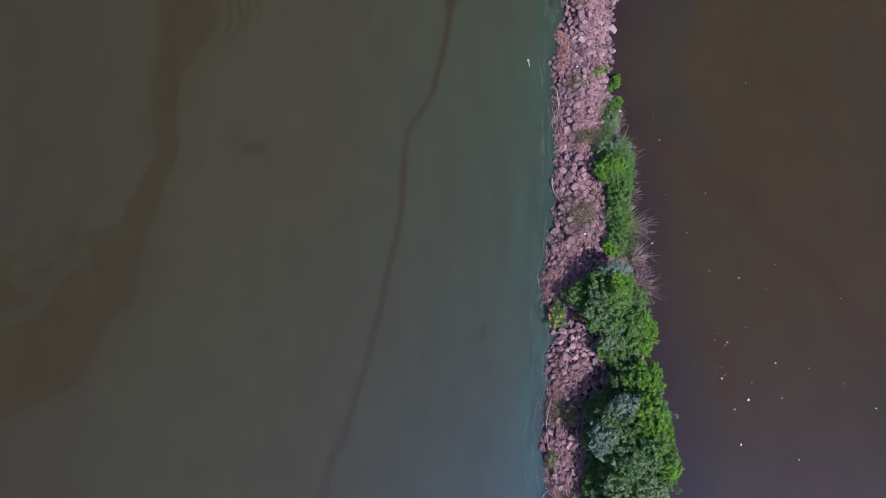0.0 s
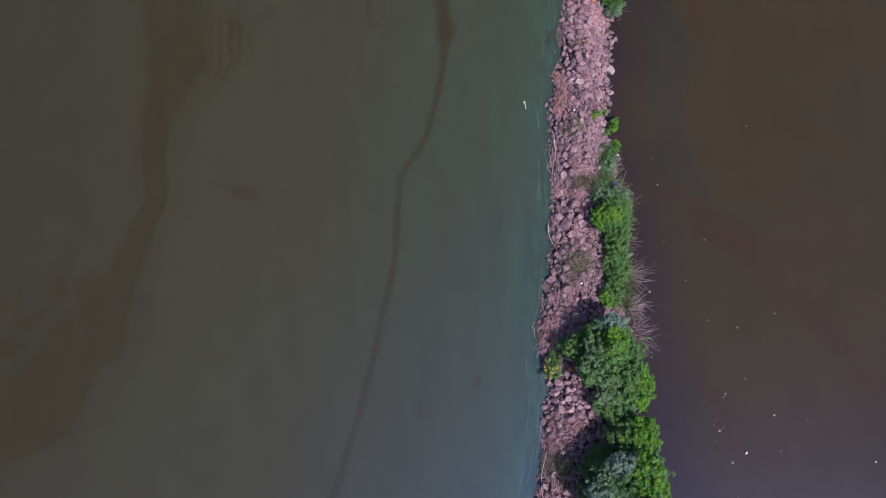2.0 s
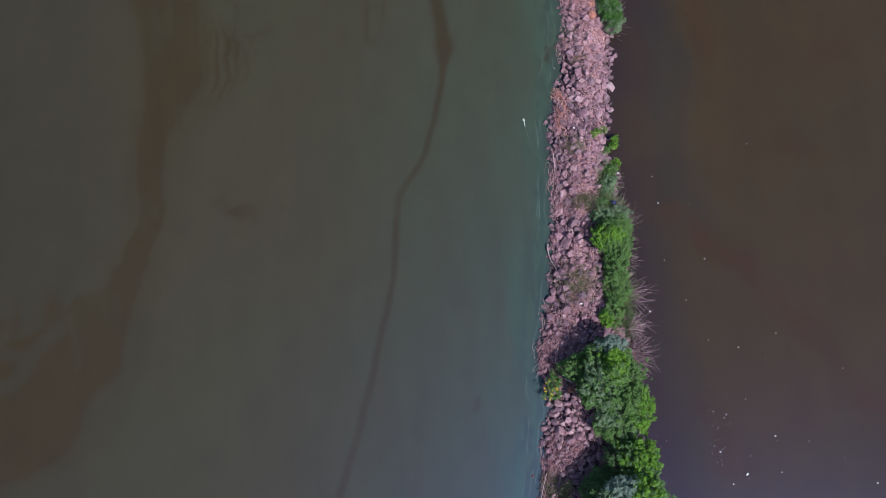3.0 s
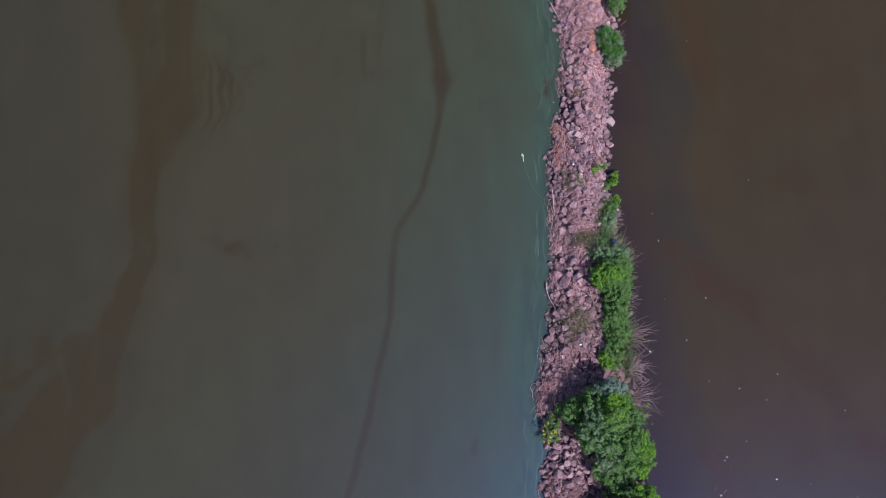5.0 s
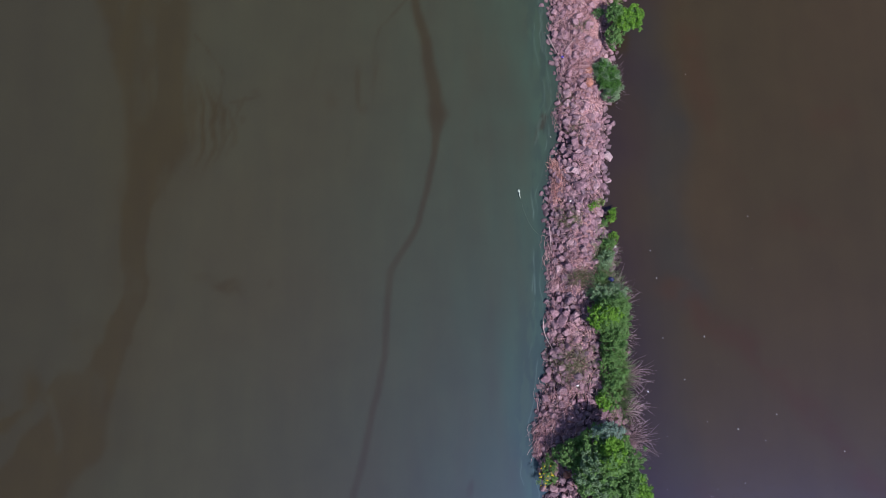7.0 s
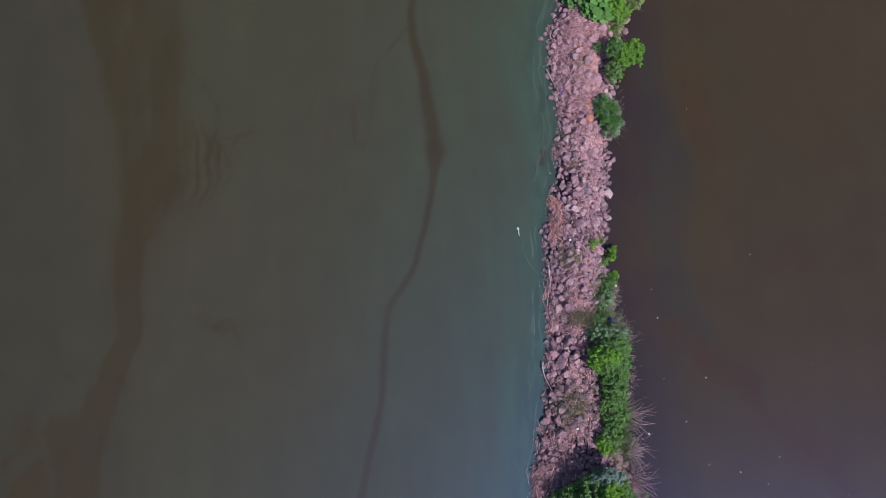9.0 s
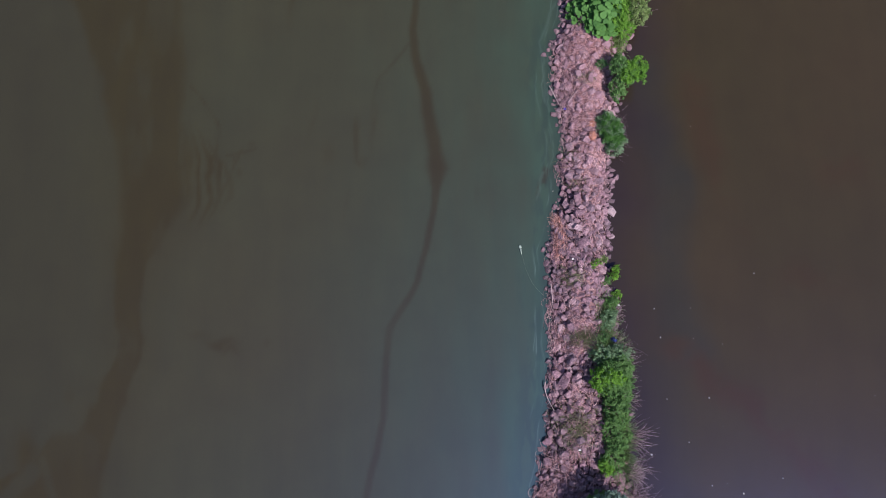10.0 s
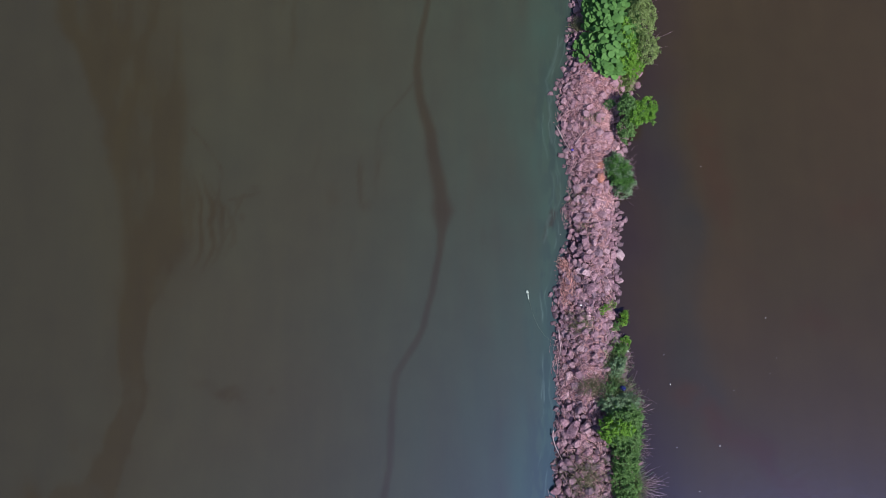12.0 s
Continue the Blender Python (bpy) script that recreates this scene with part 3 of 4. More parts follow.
# ---- bushes ----
def bush(name, label, category, base, lobes, mat, leaf, per_m2, group="", stems=5, clump=0.105, ratio=0.5, extra=()):
    """A shrub on several stems; extra: further crowns (label, lobes, material)."""
    bx, by = base
    gz = float(height(np.array(bx), np.array(by)))
    top = tagged(new(name), label, category, group)
    top.location = (bx, by, gz)
    local = [(x - bx, y - by, z - gz, rx, ry, rz) for x, y, z, rx, ry, rz in lobes]
    me = limb_mesh("trunk", (0, 0, -0.25), (local[0][0] * 0.5, local[0][1] * 0.5, local[0][2] * 0.8), 0.09, 0.05, BARK)
    child("trunk", me, top)
    for i in range(stems):
        x, y, z, rx, ry, rz = local[i % len(local)]
        u = rs.uniform(-0.5, 0.5, 2)
        foot, tip = Vector((rs.uniform(-.15, .15), rs.uniform(-.15, .15), -0.2)), Vector((x + u[0] * rx, y + u[1] * ry, z + rz * 0.4))
        limb = child("limb", limb_mesh("limb", foot, tip, 0.05, 0.012, BARK), top)
        for k in (0.6, 0.8):
            joint = foot.lerp(tip, k)
            child("twig", limb_mesh("twig", joint, joint + Vector((rs.uniform(-.6, .6) * rx, rs.uniform(-.6, .6) * ry, rs.uniform(0.1, 0.5) * rz)), 0.018, 0.006, BARK), limb)
    for lab, lob, mt in (("", local, mat),) + tuple((lab, [(x - bx, y - by, z - gz, rx, ry, rz) for x, y, z, rx, ry, rz in lob], mt) for lab, lob, mt in extra):
        pts, way = crown_points(lob, per_m2, clump)
        v, f = leaves(pts, leaf * rs.uniform(0.7, 1.3, len(pts)), 0.55, ratio, way)
        child("crown", mesh_of("crown", v, f, mt), top, lab)
    return top


SHRUBS = "shrubs along the breakwater"
bush("willow_shrub", "broad mid-green willow shrub leaning over the water", "shrub", (8.1, -4.2),
     [(8.55, -4.0, 1.9, 1.3, 1.4, 1.5), (9.2, -5.2, 1.7, 1.0, 1.3, 1.3), (6.75, -3.35, 1.2, 0.85, 0.7, 0.75), (8.0, -2.85, 1.7, 1.0, 0.85, 1.05), (8.55, -6.3, 1.2, 0.95, 0.9, 1.0),
      (7.5, -4.4, 1.55, 0.9, 1.0, 1.0), (8.9, -3.2, 1.6, 0.55, 0.9, 1.0)],
     LEAF_MID, 0.105, 760, SHRUBS, 8, extra=[("bright yellow-green young leaves", [(8.45, -3.3, 2.6, 0.65, 0.9, 0.7), (9.75, -5.5, 1.8, 0.65, 1.1, 0.95)], LEAF_LIME),
                                             ("paler grey-green leaves", [(7.8, -4.1, 2.25, 0.95, 1.1, 0.75), (8.4, -5.7, 1.85, 0.8, 0.8, 0.6), (9.2, -6.3, 1.5, 0.6, 0.6, 0.6)], LEAF_PALE)])
bush("silver_willow", "small silvery willow shrub beside the broad one", "shrub", (8.3, -1.9), [(8.35, -2.1, 2.5, 0.55, 0.34, 0.45), (7.85, -2.25, 2.3, 0.38, 0.3, 0.4), (8.8, -2.2, 2.4, 0.36, 0.3, 0.45)],
     LEAF_SILVER, 0.11, 620, SHRUBS, 4, 0.085)
bush("willow_shrub", "tall dark green willow thicket shading the stones", "shrub", (8.4, -11),
     [(8.5, -10.4, 1.9, 1.5, 1.6, 1.6), (9.3, -8.1, 1.5, 1.2, 1.15, 1.2), (8.4, -12.5, 1.9, 1.3, 1.5, 1.7), (9.6, -12.0, 2.1, 1.35, 1.7, 1.9), (8.2, -15, 1.8, 1.3, 1.6, 1.6), (9.5, -15.5, 2.0, 1.5, 1.8, 1.8),
      (7.8, -9.1, 1.1, 0.6, 0.7, 0.75), (7.1, -11.1, 1.1, 0.6, 0.9, 0.65), (7.15, -13, 1.1, 0.7, 1.3, 0.75), (9.85, -9.8, 1.9, 1.05, 1.3, 1.2), (7.1, -9.6, 1.4, 0.45, 0.5, 0.65)],
     LEAF_DEEP, 0.11, 700, SHRUBS, 12, extra=[("bright yellow-green leaves", [(9.75, -10.2, 2.55, 1.05, 1.4, 1.1), (9.6, -8.0, 2.0, 0.95, 1.0, 0.9), (10.3, -12.2, 2.5, 0.65, 0.8, 1.2)], LEAF_LIME),
                                              ("paler grey-green leaves", [(8.7, -12.2, 3.05, 0.9, 0.9, 0.6), (8.1, -13.4, 2.75, 0.8, 1.0, 0.65), (7.6, -9.9, 2.7, 0.4, 0.5, 0.5), (9.4, -13.6, 3.2, 0.7, 0.9, 0.6), (9.6, -9.0, 2.3, 0.4, 0.5, 0.5)], LEAF_PALE)])
bush("silver_willow", "rounded silvery willow growing out of the dark thicket", "shrub", (8.4, -9.1), [(8.4, -9.4, 2.95, 0.75, 0.6, 0.55), (8.95, -9.15, 2.85, 0.5, 0.4, 0.45)], LEAF_SILVER, 0.11, 640, SHRUBS, 4, 0.085)
bush("silver_willow", "wide silvery willow growing out of the dark thicket", "shrub", (7.2, -10.9), [(7.3, -10.8, 2.6, 0.7, 0.75, 0.55), (7.9, -10.7, 2.8, 0.6, 0.45, 0.45), (7.3, -11.5, 2.5, 0.45, 0.45, 0.5)], LEAF_SILVER, 0.11,
     540, SHRUBS, 4, 0.09)
bush("green_shrub", "dense bright green shrub on the east slope", "shrub", (8.8, 4.0), [(8.9, 3.9, 1.1, 0.85, 1.0, 0.95), (9.45, 4.3, 1.0, 0.65, 0.8, 0.75), (9.2, 3.2, 1.0, 0.72, 1.0, 0.85)],
     LEAF_MID, 0.12, 600, SHRUBS, 6, 0.085, 0.4, extra=[("lime young leaves", [(8.35, 3.75, 1.4, 0.55, 0.65, 0.6), (8.95, 3.8, 1.85, 0.5, 0.4, 0.35)], LEAF_LIME), ("paler narrow leaves", [(8.7, 5.0, 0.95, 0.75, 0.5, 0.7), (9.35, 5.05, 0.95, 0.6, 0.45, 0.65)], LEAF_PALE)])
bush("green_shrub", "narrow green shrub joined to a grassy edge", "shrub", (9.0, 1.8), [(9.05, 2.2, 0.9, 0.68, 1.0, 0.75), (9.05, 0.9, 0.8, 0.65, 1.0, 0.7), (8.85, -0.3, 0.8, 0.58, 0.8, 0.65)],
     LEAF_MID, 0.12, 560, SHRUBS, 6, 0.085, 0.4, extra=[("lime leaves beside dry stones", [(8.5, -0.7, 1.0, 0.35, 0.4, 0.4)], LEAF_LIME)])
bush("round_shrub", "rounded green shrub of arching narrow leaves among dry reeds", "shrub", (9.4, 17.4), [(9.35, 17.75, 0.75, 0.6, 0.75, 0.6), (9.65, 17.3, 0.75, 0.55, 0.75, 0.55), (9.75, 16.6, 0.55, 0.42, 0.55, 0.5)],
     LEAF_PALE, 0.21, 330, SHRUBS, 5, 0.12, 0.2, extra=[("fresh green leaf tips", [(9.4, 17.7, 1.0, 0.5, 0.6, 0.42), (9.65, 17.1, 0.95, 0.45, 0.55, 0.4)], LEAF_BUTTERBUR_LOW)])
bush("young_tree", "young bright green tree leaning over the lake", "shrub", (9.9, 20.5), [(10.0, 21.0, 1.35, 0.48, 0.65, 0.6), (10.45, 20.5, 1.4, 0.52, 0.55, 0.55), (10.9, 20.75, 1.45, 0.45, 0.5, 0.45), (10.0, 19.8, 0.9, 0.4, 0.6, 0.5)],
     LEAF_MID, 0.12, 520, SHRUBS, 6, extra=[("lime leaves over the water", [(10.9, 20.75, 1.6, 0.58, 0.65, 0.45), (10.5, 20.4, 1.7, 0.45, 0.5, 0.35)], LEAF_LIME)])
bush("olive_shrub", "sparse olive-green shrub with bare twigs at its rim", "shrub", (10.7, 25.6), [(10.85, 26.1, 1.5, 0.8, 1.2, 0.95), (11.15, 24.3, 1.3, 0.6, 0.8, 0.85), (10.9, 28, 1.5, 0.9, 1.1, 0.95)],
     LEAF_OLIVE, 0.12, 420, SHRUBS, 9, extra=[("lime leaves", [(10.2, 24.2, 1.45, 0.6, 1.1, 0.5), (10.5, 23.4, 1.0, 0.5, 0.55, 0.45), (10.0, 25.4, 1.5, 0.4, 0.8, 0.4)], LEAF_LIME)])


# ---- butterbur with its large round leaves ----
def butterbur_leaf(name, seed):
    """A round, cupped leaf of about one metre across with a notch, on a stalk."""
    r = random.Random(seed)
    bm = bmesh.new()
    c = bm.verts.new((0, 0, -0.06))
    ring = []
    n = 14
    for i in range(n):
        a = math.tau * i / n
        rad = 0.5 * (1 + 0.07 * math.sin(3 * a + seed) + r.uniform(-0.04, 0.04)) * (0.66 if i == 0 else 1)
        ring.append((bm.verts.new((rad * 0.55 * math.cos(a), rad * 0.55 * math.sin(a), 0.03)), bm.verts.new((rad * math.cos(a), rad * math.sin(a), r.uniform(-0.08, 0.02)))))
    for (a0, a1), (b0, b1) in zip(ring, ring[1:] + ring[:1]):
        bm.faces.new((c, a0, b0))
        bm.faces.new((a0, a1, b1, b0))
    s = [bm.verts.new((0.02 * math.cos(k), 0.02 * math.sin(k), -0.06)) for k in (0, 2.1, 4.2)]
    e = [bm.verts.new((0.15 + 0.025 * math.cos(k), 0.02 * math.sin(k), -3.4)) for k in (0, 2.1, 4.2)]
    for i in range(3):
        bm.faces.new((s[i], s[(i + 1) % 3], e[(i + 1) % 3], e[i]))
    return bm_mesh(name, bm, LEAF_BUTTERBUR, flat=False)


def build_butterbur():
    top = tagged(new("butterbur_patch"), "dense patch of butterbur with large round green leaves", "plant")
    top.location = (8.8, 25.2, 0.3)
    kinds = [butterbur_leaf("leaf", s) for s in range(5)]

    def scatter(most, near, sizes):
        placed = []
        for _ in range(40000):
            x, y = rs.uniform(6.8, 11.0), rs.uniform(22.8, 28.2)
            main = ((x - 9.4 - (y - 25.1) * 0.02) / 1.45) ** 2 + (max(0, 24.8 - y) / 1.9) ** 2 < 1
            side = ((x - 8.0) / 0.65) ** 2 + ((y - 24.7) / 0.8) ** 2 < 1
            hole = (x - 8.3) ** 2 + (y - 24.2) ** 2 < 0.05
            if not (main or side) or hole or len(placed) >= most:
                continue
            size = rs.uniform(*sizes) * (0.85 if side and not main else 1)
            if any((x - p[0]) ** 2 + (y - p[1]) ** 2 < (near * (size + p[2])) ** 2 for p in placed):
                continue
            placed.append((x, y, size))
        return placed

    def seat(x, y):
        return (0.35 + 1.25 * (1 - min(1, ((x - 9.4) / 2.3) ** 2)) * min(1, 0.55 + (y - 22.9) * 0.3)) * (0.3 + 0.7 * float(smooth(7.3, 9.0, x)))

    for x, y, size in scatter(300, 0.15, (0.22, 0.44)):
        ob = child("leaf", kinds[rs.randint(5)], top)
        ob.location = (x - 8.8, y - 25.2, seat(x, y) + rs.uniform(-0.12, 0.16))
        ob.rotation_euler = (rs.uniform(-.42, .42), rs.uniform(-.42, .42), rs.uniform(0, 6.28))
        ob.scale = (size, size, size * 0.8)
    # a second layer in the shade below, too many to tell apart
    raw = [(np.array([v.co for v in me.vertices]), [tuple(p.vertices) for p in me.polygons]) for me in kinds]
    vv, ff, first = [], [], 0
    for x, y, size in scatter(560, 0.10, (0.26, 0.46)):
        co, polys = raw[rs.randint(5)]
        turn = np.array(Euler((rs.uniform(-.5, .5), rs.uniform(-.5, .5), rs.uniform(0, 6.28))).to_matrix())
        vv.append((co * np.array([size, size, size * 0.4])) @ turn.T + np.array([x - 8.8, y - 25.2, seat(x, y) * 0.9 - rs.uniform(0.06, 0.18)]))
        ff.extend([tuple(i + first for i in (p if len(p) == 4 else p + p[:1]))[:len(p)] for p in polys])
        first += len(co)
    me = bpy.data.meshes.new("undergrowth")
    me.from_pydata(np.concatenate(vv).tolist(), [], ff)
    me.materials.append(LEAF_BUTTERBUR_LOW)
    tagged(child("undergrowth", me, top), kind="stuff")
    return top


build_butterbur()


# ---- grass, weeds, reeds ----
def tuft(name, label, category, x, y, rx, ry, n, length, mat, lean=(0, 0), spread=0.5, radius=0.012, group="", kind=""):
    """A clump of blades or stalks that spring from a patch of ground; lean is the way they bend."""
    p = rs.normal(size=(n, 2)) * 0.5
    bx, by = x + p[:, 0] * rx, y + p[:, 1] * ry
    z = height(bx, by) + 0.08
    ln = length * rs.uniform(0.55, 1.15, n)
    d = np.stack([rs.normal(size=n) * spread + lean[0] + p[:, 0] * 0.4, rs.normal(size=n) * spread + lean[1] + p[:, 1] * 0.4, np.full(n, 0.75)], 1)
    d /= np.linalg.norm(d, axis=1, keepdims=True)
    z = np.maximum(z, -0.05)
    a = np.stack([bx - x, by - y, z], 1)
    v, f = sticks(a, a + d * ln[:, None], radius * rs.uniform(0.7, 1.3, n), 0.08)
    ob = new(name, mesh_of(name, v, f, mat))
    ob.location = (x, y, 0)
    return tagged(ob, label, category, group, kind)


REEDS = "dry reed clumps on the east edge"
for x, y, n, ln, rx, ry in ((9.95, 5.0, 22, .75, .3, .7), (10.05, 3.9, 26, .8, .3, .4), (10.1, 2.7, 60, 1.0, .3, .4), (10.1, 0.6, 160, 1.35, .35, .45), (10.0, -1.2, 110, 1.2, .4, .5), (10.05, -2.7, 210, 1.6, .35, .5),
                            (9.95, -3.6, 70, 1.1, .25, .3)):
    tuft("dry_reed_clump", "clump of dry pinkish reed stalks leaning over the water", "reeds", x, y, rx, ry, int(n * (0.62 if y < 2 else 0.9)), ln * (0.9 if y < 2 else 0.62), STRAW_GREY, (0.65, -0.03), 0.8 if y < 2 else 0.45, 0.0065, REEDS)
tuft("dry_reed_clump", "pale fuzz of dry reed stalks beside the grass", "reeds", 9.6, 7.2, .2, .5, 90, 0.45, STRAW_GREY, (0.4, 0), 0.5, 0.006, REEDS)
tuft("dry_reed_clump", "sparse dry reed stalks beside the rounded shrub", "reeds", 9.95, 17.5, .3, 1.0, 190, 0.62, STRAW_GREY, (0.5, 0.1), 0.6, 0.006, REEDS)
tuft("dry_reed_clump", "grey dead reed stalks above the green shrub", "reeds", 9.4, 4.9, .6, .7, 170, 1.35, STRAW_GREY, (0.1, 0), 0.35, 0.007, REEDS)
tuft("reed_fringe", "bent pinkish reed stalks hanging over the west waterline", "reeds", 5.2, -2.7, .35, .9, 110, 0.62, STRAW, (-0.4, -0.8), 0.3, 0.008, "reed fringe", "stuff")
tuft("dead_twigs", "bare grey twigs at the rim of the olive shrub", "twigs", 11.3, 26.2, .5, 1.6, 40, 1.2, STRAW_GREY, (0.45, 0), 0.4, 0.006)
GRASSES = "grass tufts on the east edge"
tuft("grass_tuft", "tall green grass growing between the stones", "grass", 8.95, 6.9, .42, 1.2, 700, 0.6, GRASS, (0.08, 0.1), 0.5, 0.010, GRASSES, "stuff")
tuft("grass_tuft", "grass along the edge of the narrow shrub", "grass", 9.5, 0.2, .42, 1.7, 1300, 0.8, GRASS, (0.08, 0), 0.3, 0.009, GRASSES, "stuff")
tuft("grass_tuft", "thin grey-green grass beside the dense shrub", "grass", 9.55, 3.9, .42, 1.9, 1000, 0.8, GRASS, (0.08, 0), 0.3, 0.009, GRASSES, "stuff")
tuft("grass_tuft", "grey-green grass above the dense shrub", "grass", 8.75, 5.4, .5, .45, 420, 0.9, GRASS, (0, 0.05), 0.35, 0.009, GRASSES, "stuff")
tuft("grass_tuft", "olive grass below the butterbur", "grass", 10.2, 22.7, .6, .5, 220, 0.4, LEAF_OLIVE, (0.2, 0), 0.8, 0.015, GRASSES, "stuff")
WEEDS = "low weeds on the stones"
for x, y, rx, ry, n in ((7.05, 1.2, 1.1, 1.2, 360), (7.1, 9.2, .55, .6, 110), (5.45, -9.6, .55, .8, 260), (5.0, -12.1, .3, .5, 120), (7.6, 5.9, .6, .4, 220), (7.6, 14.4, .5, .4, 40), (7.3, 16.3, .6, .5, 35),
                        (8.2, 20.6, .5, .3, 35), (7.7, 26.3, .3, .4, 120), (5.7, -14.5, .6, .8, 220)):
    tuft("low_weed", "low grey-green weed spreading over the stones", "weed", x, y, rx, ry, int(n * 2.7), 0.4, WEED, (0, 0), 0.9, 0.008, WEEDS, "stuff")


def leafy_plant(label, x, y, rx, ry, rz, mat, leaf=0.15, per_m2=260):
    """A low leafy herb without a trunk."""
    z = max(0.0, float(height(np.array(x), np.array(y))))
    top = tagged(new("leafy_plant"), label, "plant", "small green herbs between the stones")
    top.location = (x, y, z)
    pts, way = crown_points([(0, 0, rz * 0.7 + 0.1, rx, ry, rz), (rx * 0.6, ry * 0.7, rz * 0.5 + 0.1, rx * 0.5, ry * 0.5, rz * 0.7)], per_m2, 0.09)
    v, f = leaves(pts, leaf * rs.uniform(0.6, 1.4, len(pts)), 0.6, 0.26, way)
    child("foliage", mesh_of("foliage", v, f, mat), top)
    for k in range(3):
        child("stem", limb_mesh("stem", (rs.uniform(-.05, .05), rs.uniform(-.05, .05), -0.05), (rs.uniform(-.6, .6) * rx, rs.uniform(-.6, .6) * ry, rz), 0.012, 0.005, BARK), top)


for row in (("small green herb at the waterline", 9.07, 9.05, .2, .2, .22, LEAF_MID, .17, 200), ("small lime-green herb between stones", 8.41, 9.95, .24, .2, .18, LEAF_LIME, .17, 190),
            ("small yellow-green herb between stones", 8.86, 10.2, .22, .2, .18, LEAF_OLIVE, .18, 150), ("spindly yellow-green herb over the water", 9.51, 9.5, .22, .35, .25, LEAF_LIME, .2, 110),
            ("yellow-green herb at the stones' edge", 9.5, 8.15, .28, .3, .22, LEAF_LIME, .18, 150), ("green herb below the grass", 8.6, 5.85, .3, .3, .3, LEAF_DEEP), ("narrow-leaved green herb among grass on the stones", 8.95, 6.85, .42, .5, .4, LEAF_PALE, .2, 330),
            ("narrow-leaved green herb among grass on the stones", 9.15, 7.65, .32, .42, .35, LEAF_MID, .18, 300),
            ("dark green herb beside a young tree", 9.1, 21.3, .35, .25, .3, LEAF_DEEP), ("olive herb below the butterbur", 10.3, 22.8, .3, .5, .25, LEAF_OLIVE),
            ("dull green herb in the reed litter", 4.95, -12.1, .2, .3, .2, LEAF_OLIVE), ("olive herb at the thicket's foot", 6.0, -9.7, .3, .45, .3, WEED)):
    leafy_plant(*row)


def flower_plant():
    top = tagged(new("flowering_plant"), "small plant with yellow flowers at the waterline", "plant")
    top.location = (5.5, -4.5, float(height(np.array(5.5), np.array(-4.5))))
    lobes = [(0.1, 0.1, 0.3, 0.5, 0.6, 0.35), (0.3, 0.7, 0.35, 0.4, 0.4, 0.3)]
    pts, way = crown_points(lobes, 420, 0.11)
    v, f = leaves(pts, 0.12, 0.5, 0.35, way)
    child("foliage", mesh_of("foliage", v, f, LEAF_MID), top)
    for i in range(20):
        a = np.clip(rs.normal(size=2), -1.4, 1.4) * np.array([0.26, 0.36])
        bm = bmesh.new()
        for k in range(6):
            t = k * math.tau / 6
            w0 = [bm.verts.new(q) for q in ((0, 0, 0), (0.035 * math.cos(t - .4), 0.035 * math.sin(t - .4), 0.02), (0.05 * math.cos(t), 0.05 * math.sin(t), 0.0),
                                            (0.035 * math.cos(t + .4), 0.035 * math.sin(t + .4), 0.02))]
            bm.faces.new(w0)
        ob = child("flower", bm_mesh("flower", bm, PETAL), top, "yellow flower head")
        ob.location = (a[0] - 0.12, a[1] - 0.02, 0.78 + rs.uniform(-.1, .1))
        ob.rotation_euler = (rs.uniform(-.5, .5), rs.uniform(-.5, .5), rs.uniform(0, 6))


flower_plant()


# ---- floating things and scraps ----
def lump(name, mat, size, seed, detail=2):
    bm = bmesh.new()
    bmesh.ops.create_icosphere(bm, subdivisions=detail, radius=0.5)
    r = random.Random(seed)
    k = [r.uniform(2, 5) for _ in range(3)]
    for v in bm.verts:
        v.co *= 1 + 0.18 * math.sin(v.co.x * k[0] * 2 + seed) * math.sin(v.co.y * k[1] * 2) + 0.1 * math.sin(v.co.z * k[2] * 3)
        v.co = Vector((v.co.x * size[0], v.co.y * size[1], v.co.z * size[2]))
    return bm_mesh(name, bm, mat, flat=False)


def build_float():
    top = tagged(new("fishing_float"), "white plastic float with a pale trailing cord", "float")
    top.location = (4.38, 11.02, 0.0)
    child("body", lump("body", FLOAT, (0.16, 0.2, 0.14), 3), top)
    tail = child("neck", limb_mesh("neck", (0.03, -0.1, 0.03), (0.08, -0.42, 0.03), 0.045, 0.022, FLOAT), top)
    tail.location.z = 0.0
    cu = bpy.data.curves.new("cord", "CURVE")
    cu.dimensions, cu.bevel_depth, cu.bevel_resolution = "3D", 0.006, 1
    sp = cu.splines.new("BEZIER")
    knots = [(0.08, -0.4, 0.012), (0.35, -1.4, 0.01), (0.75, -2.2, 0.01), (1.25, -2.75, 0.05)]
    sp.bezier_points.add(len(knots) - 1)
    for bp, k in zip(sp.bezier_points, knots):
        bp.co, bp.handle_left_type, bp.handle_right_type = k, "AUTO", "AUTO"
    cu.materials.append(LINE)
    child("cord", cu, top)


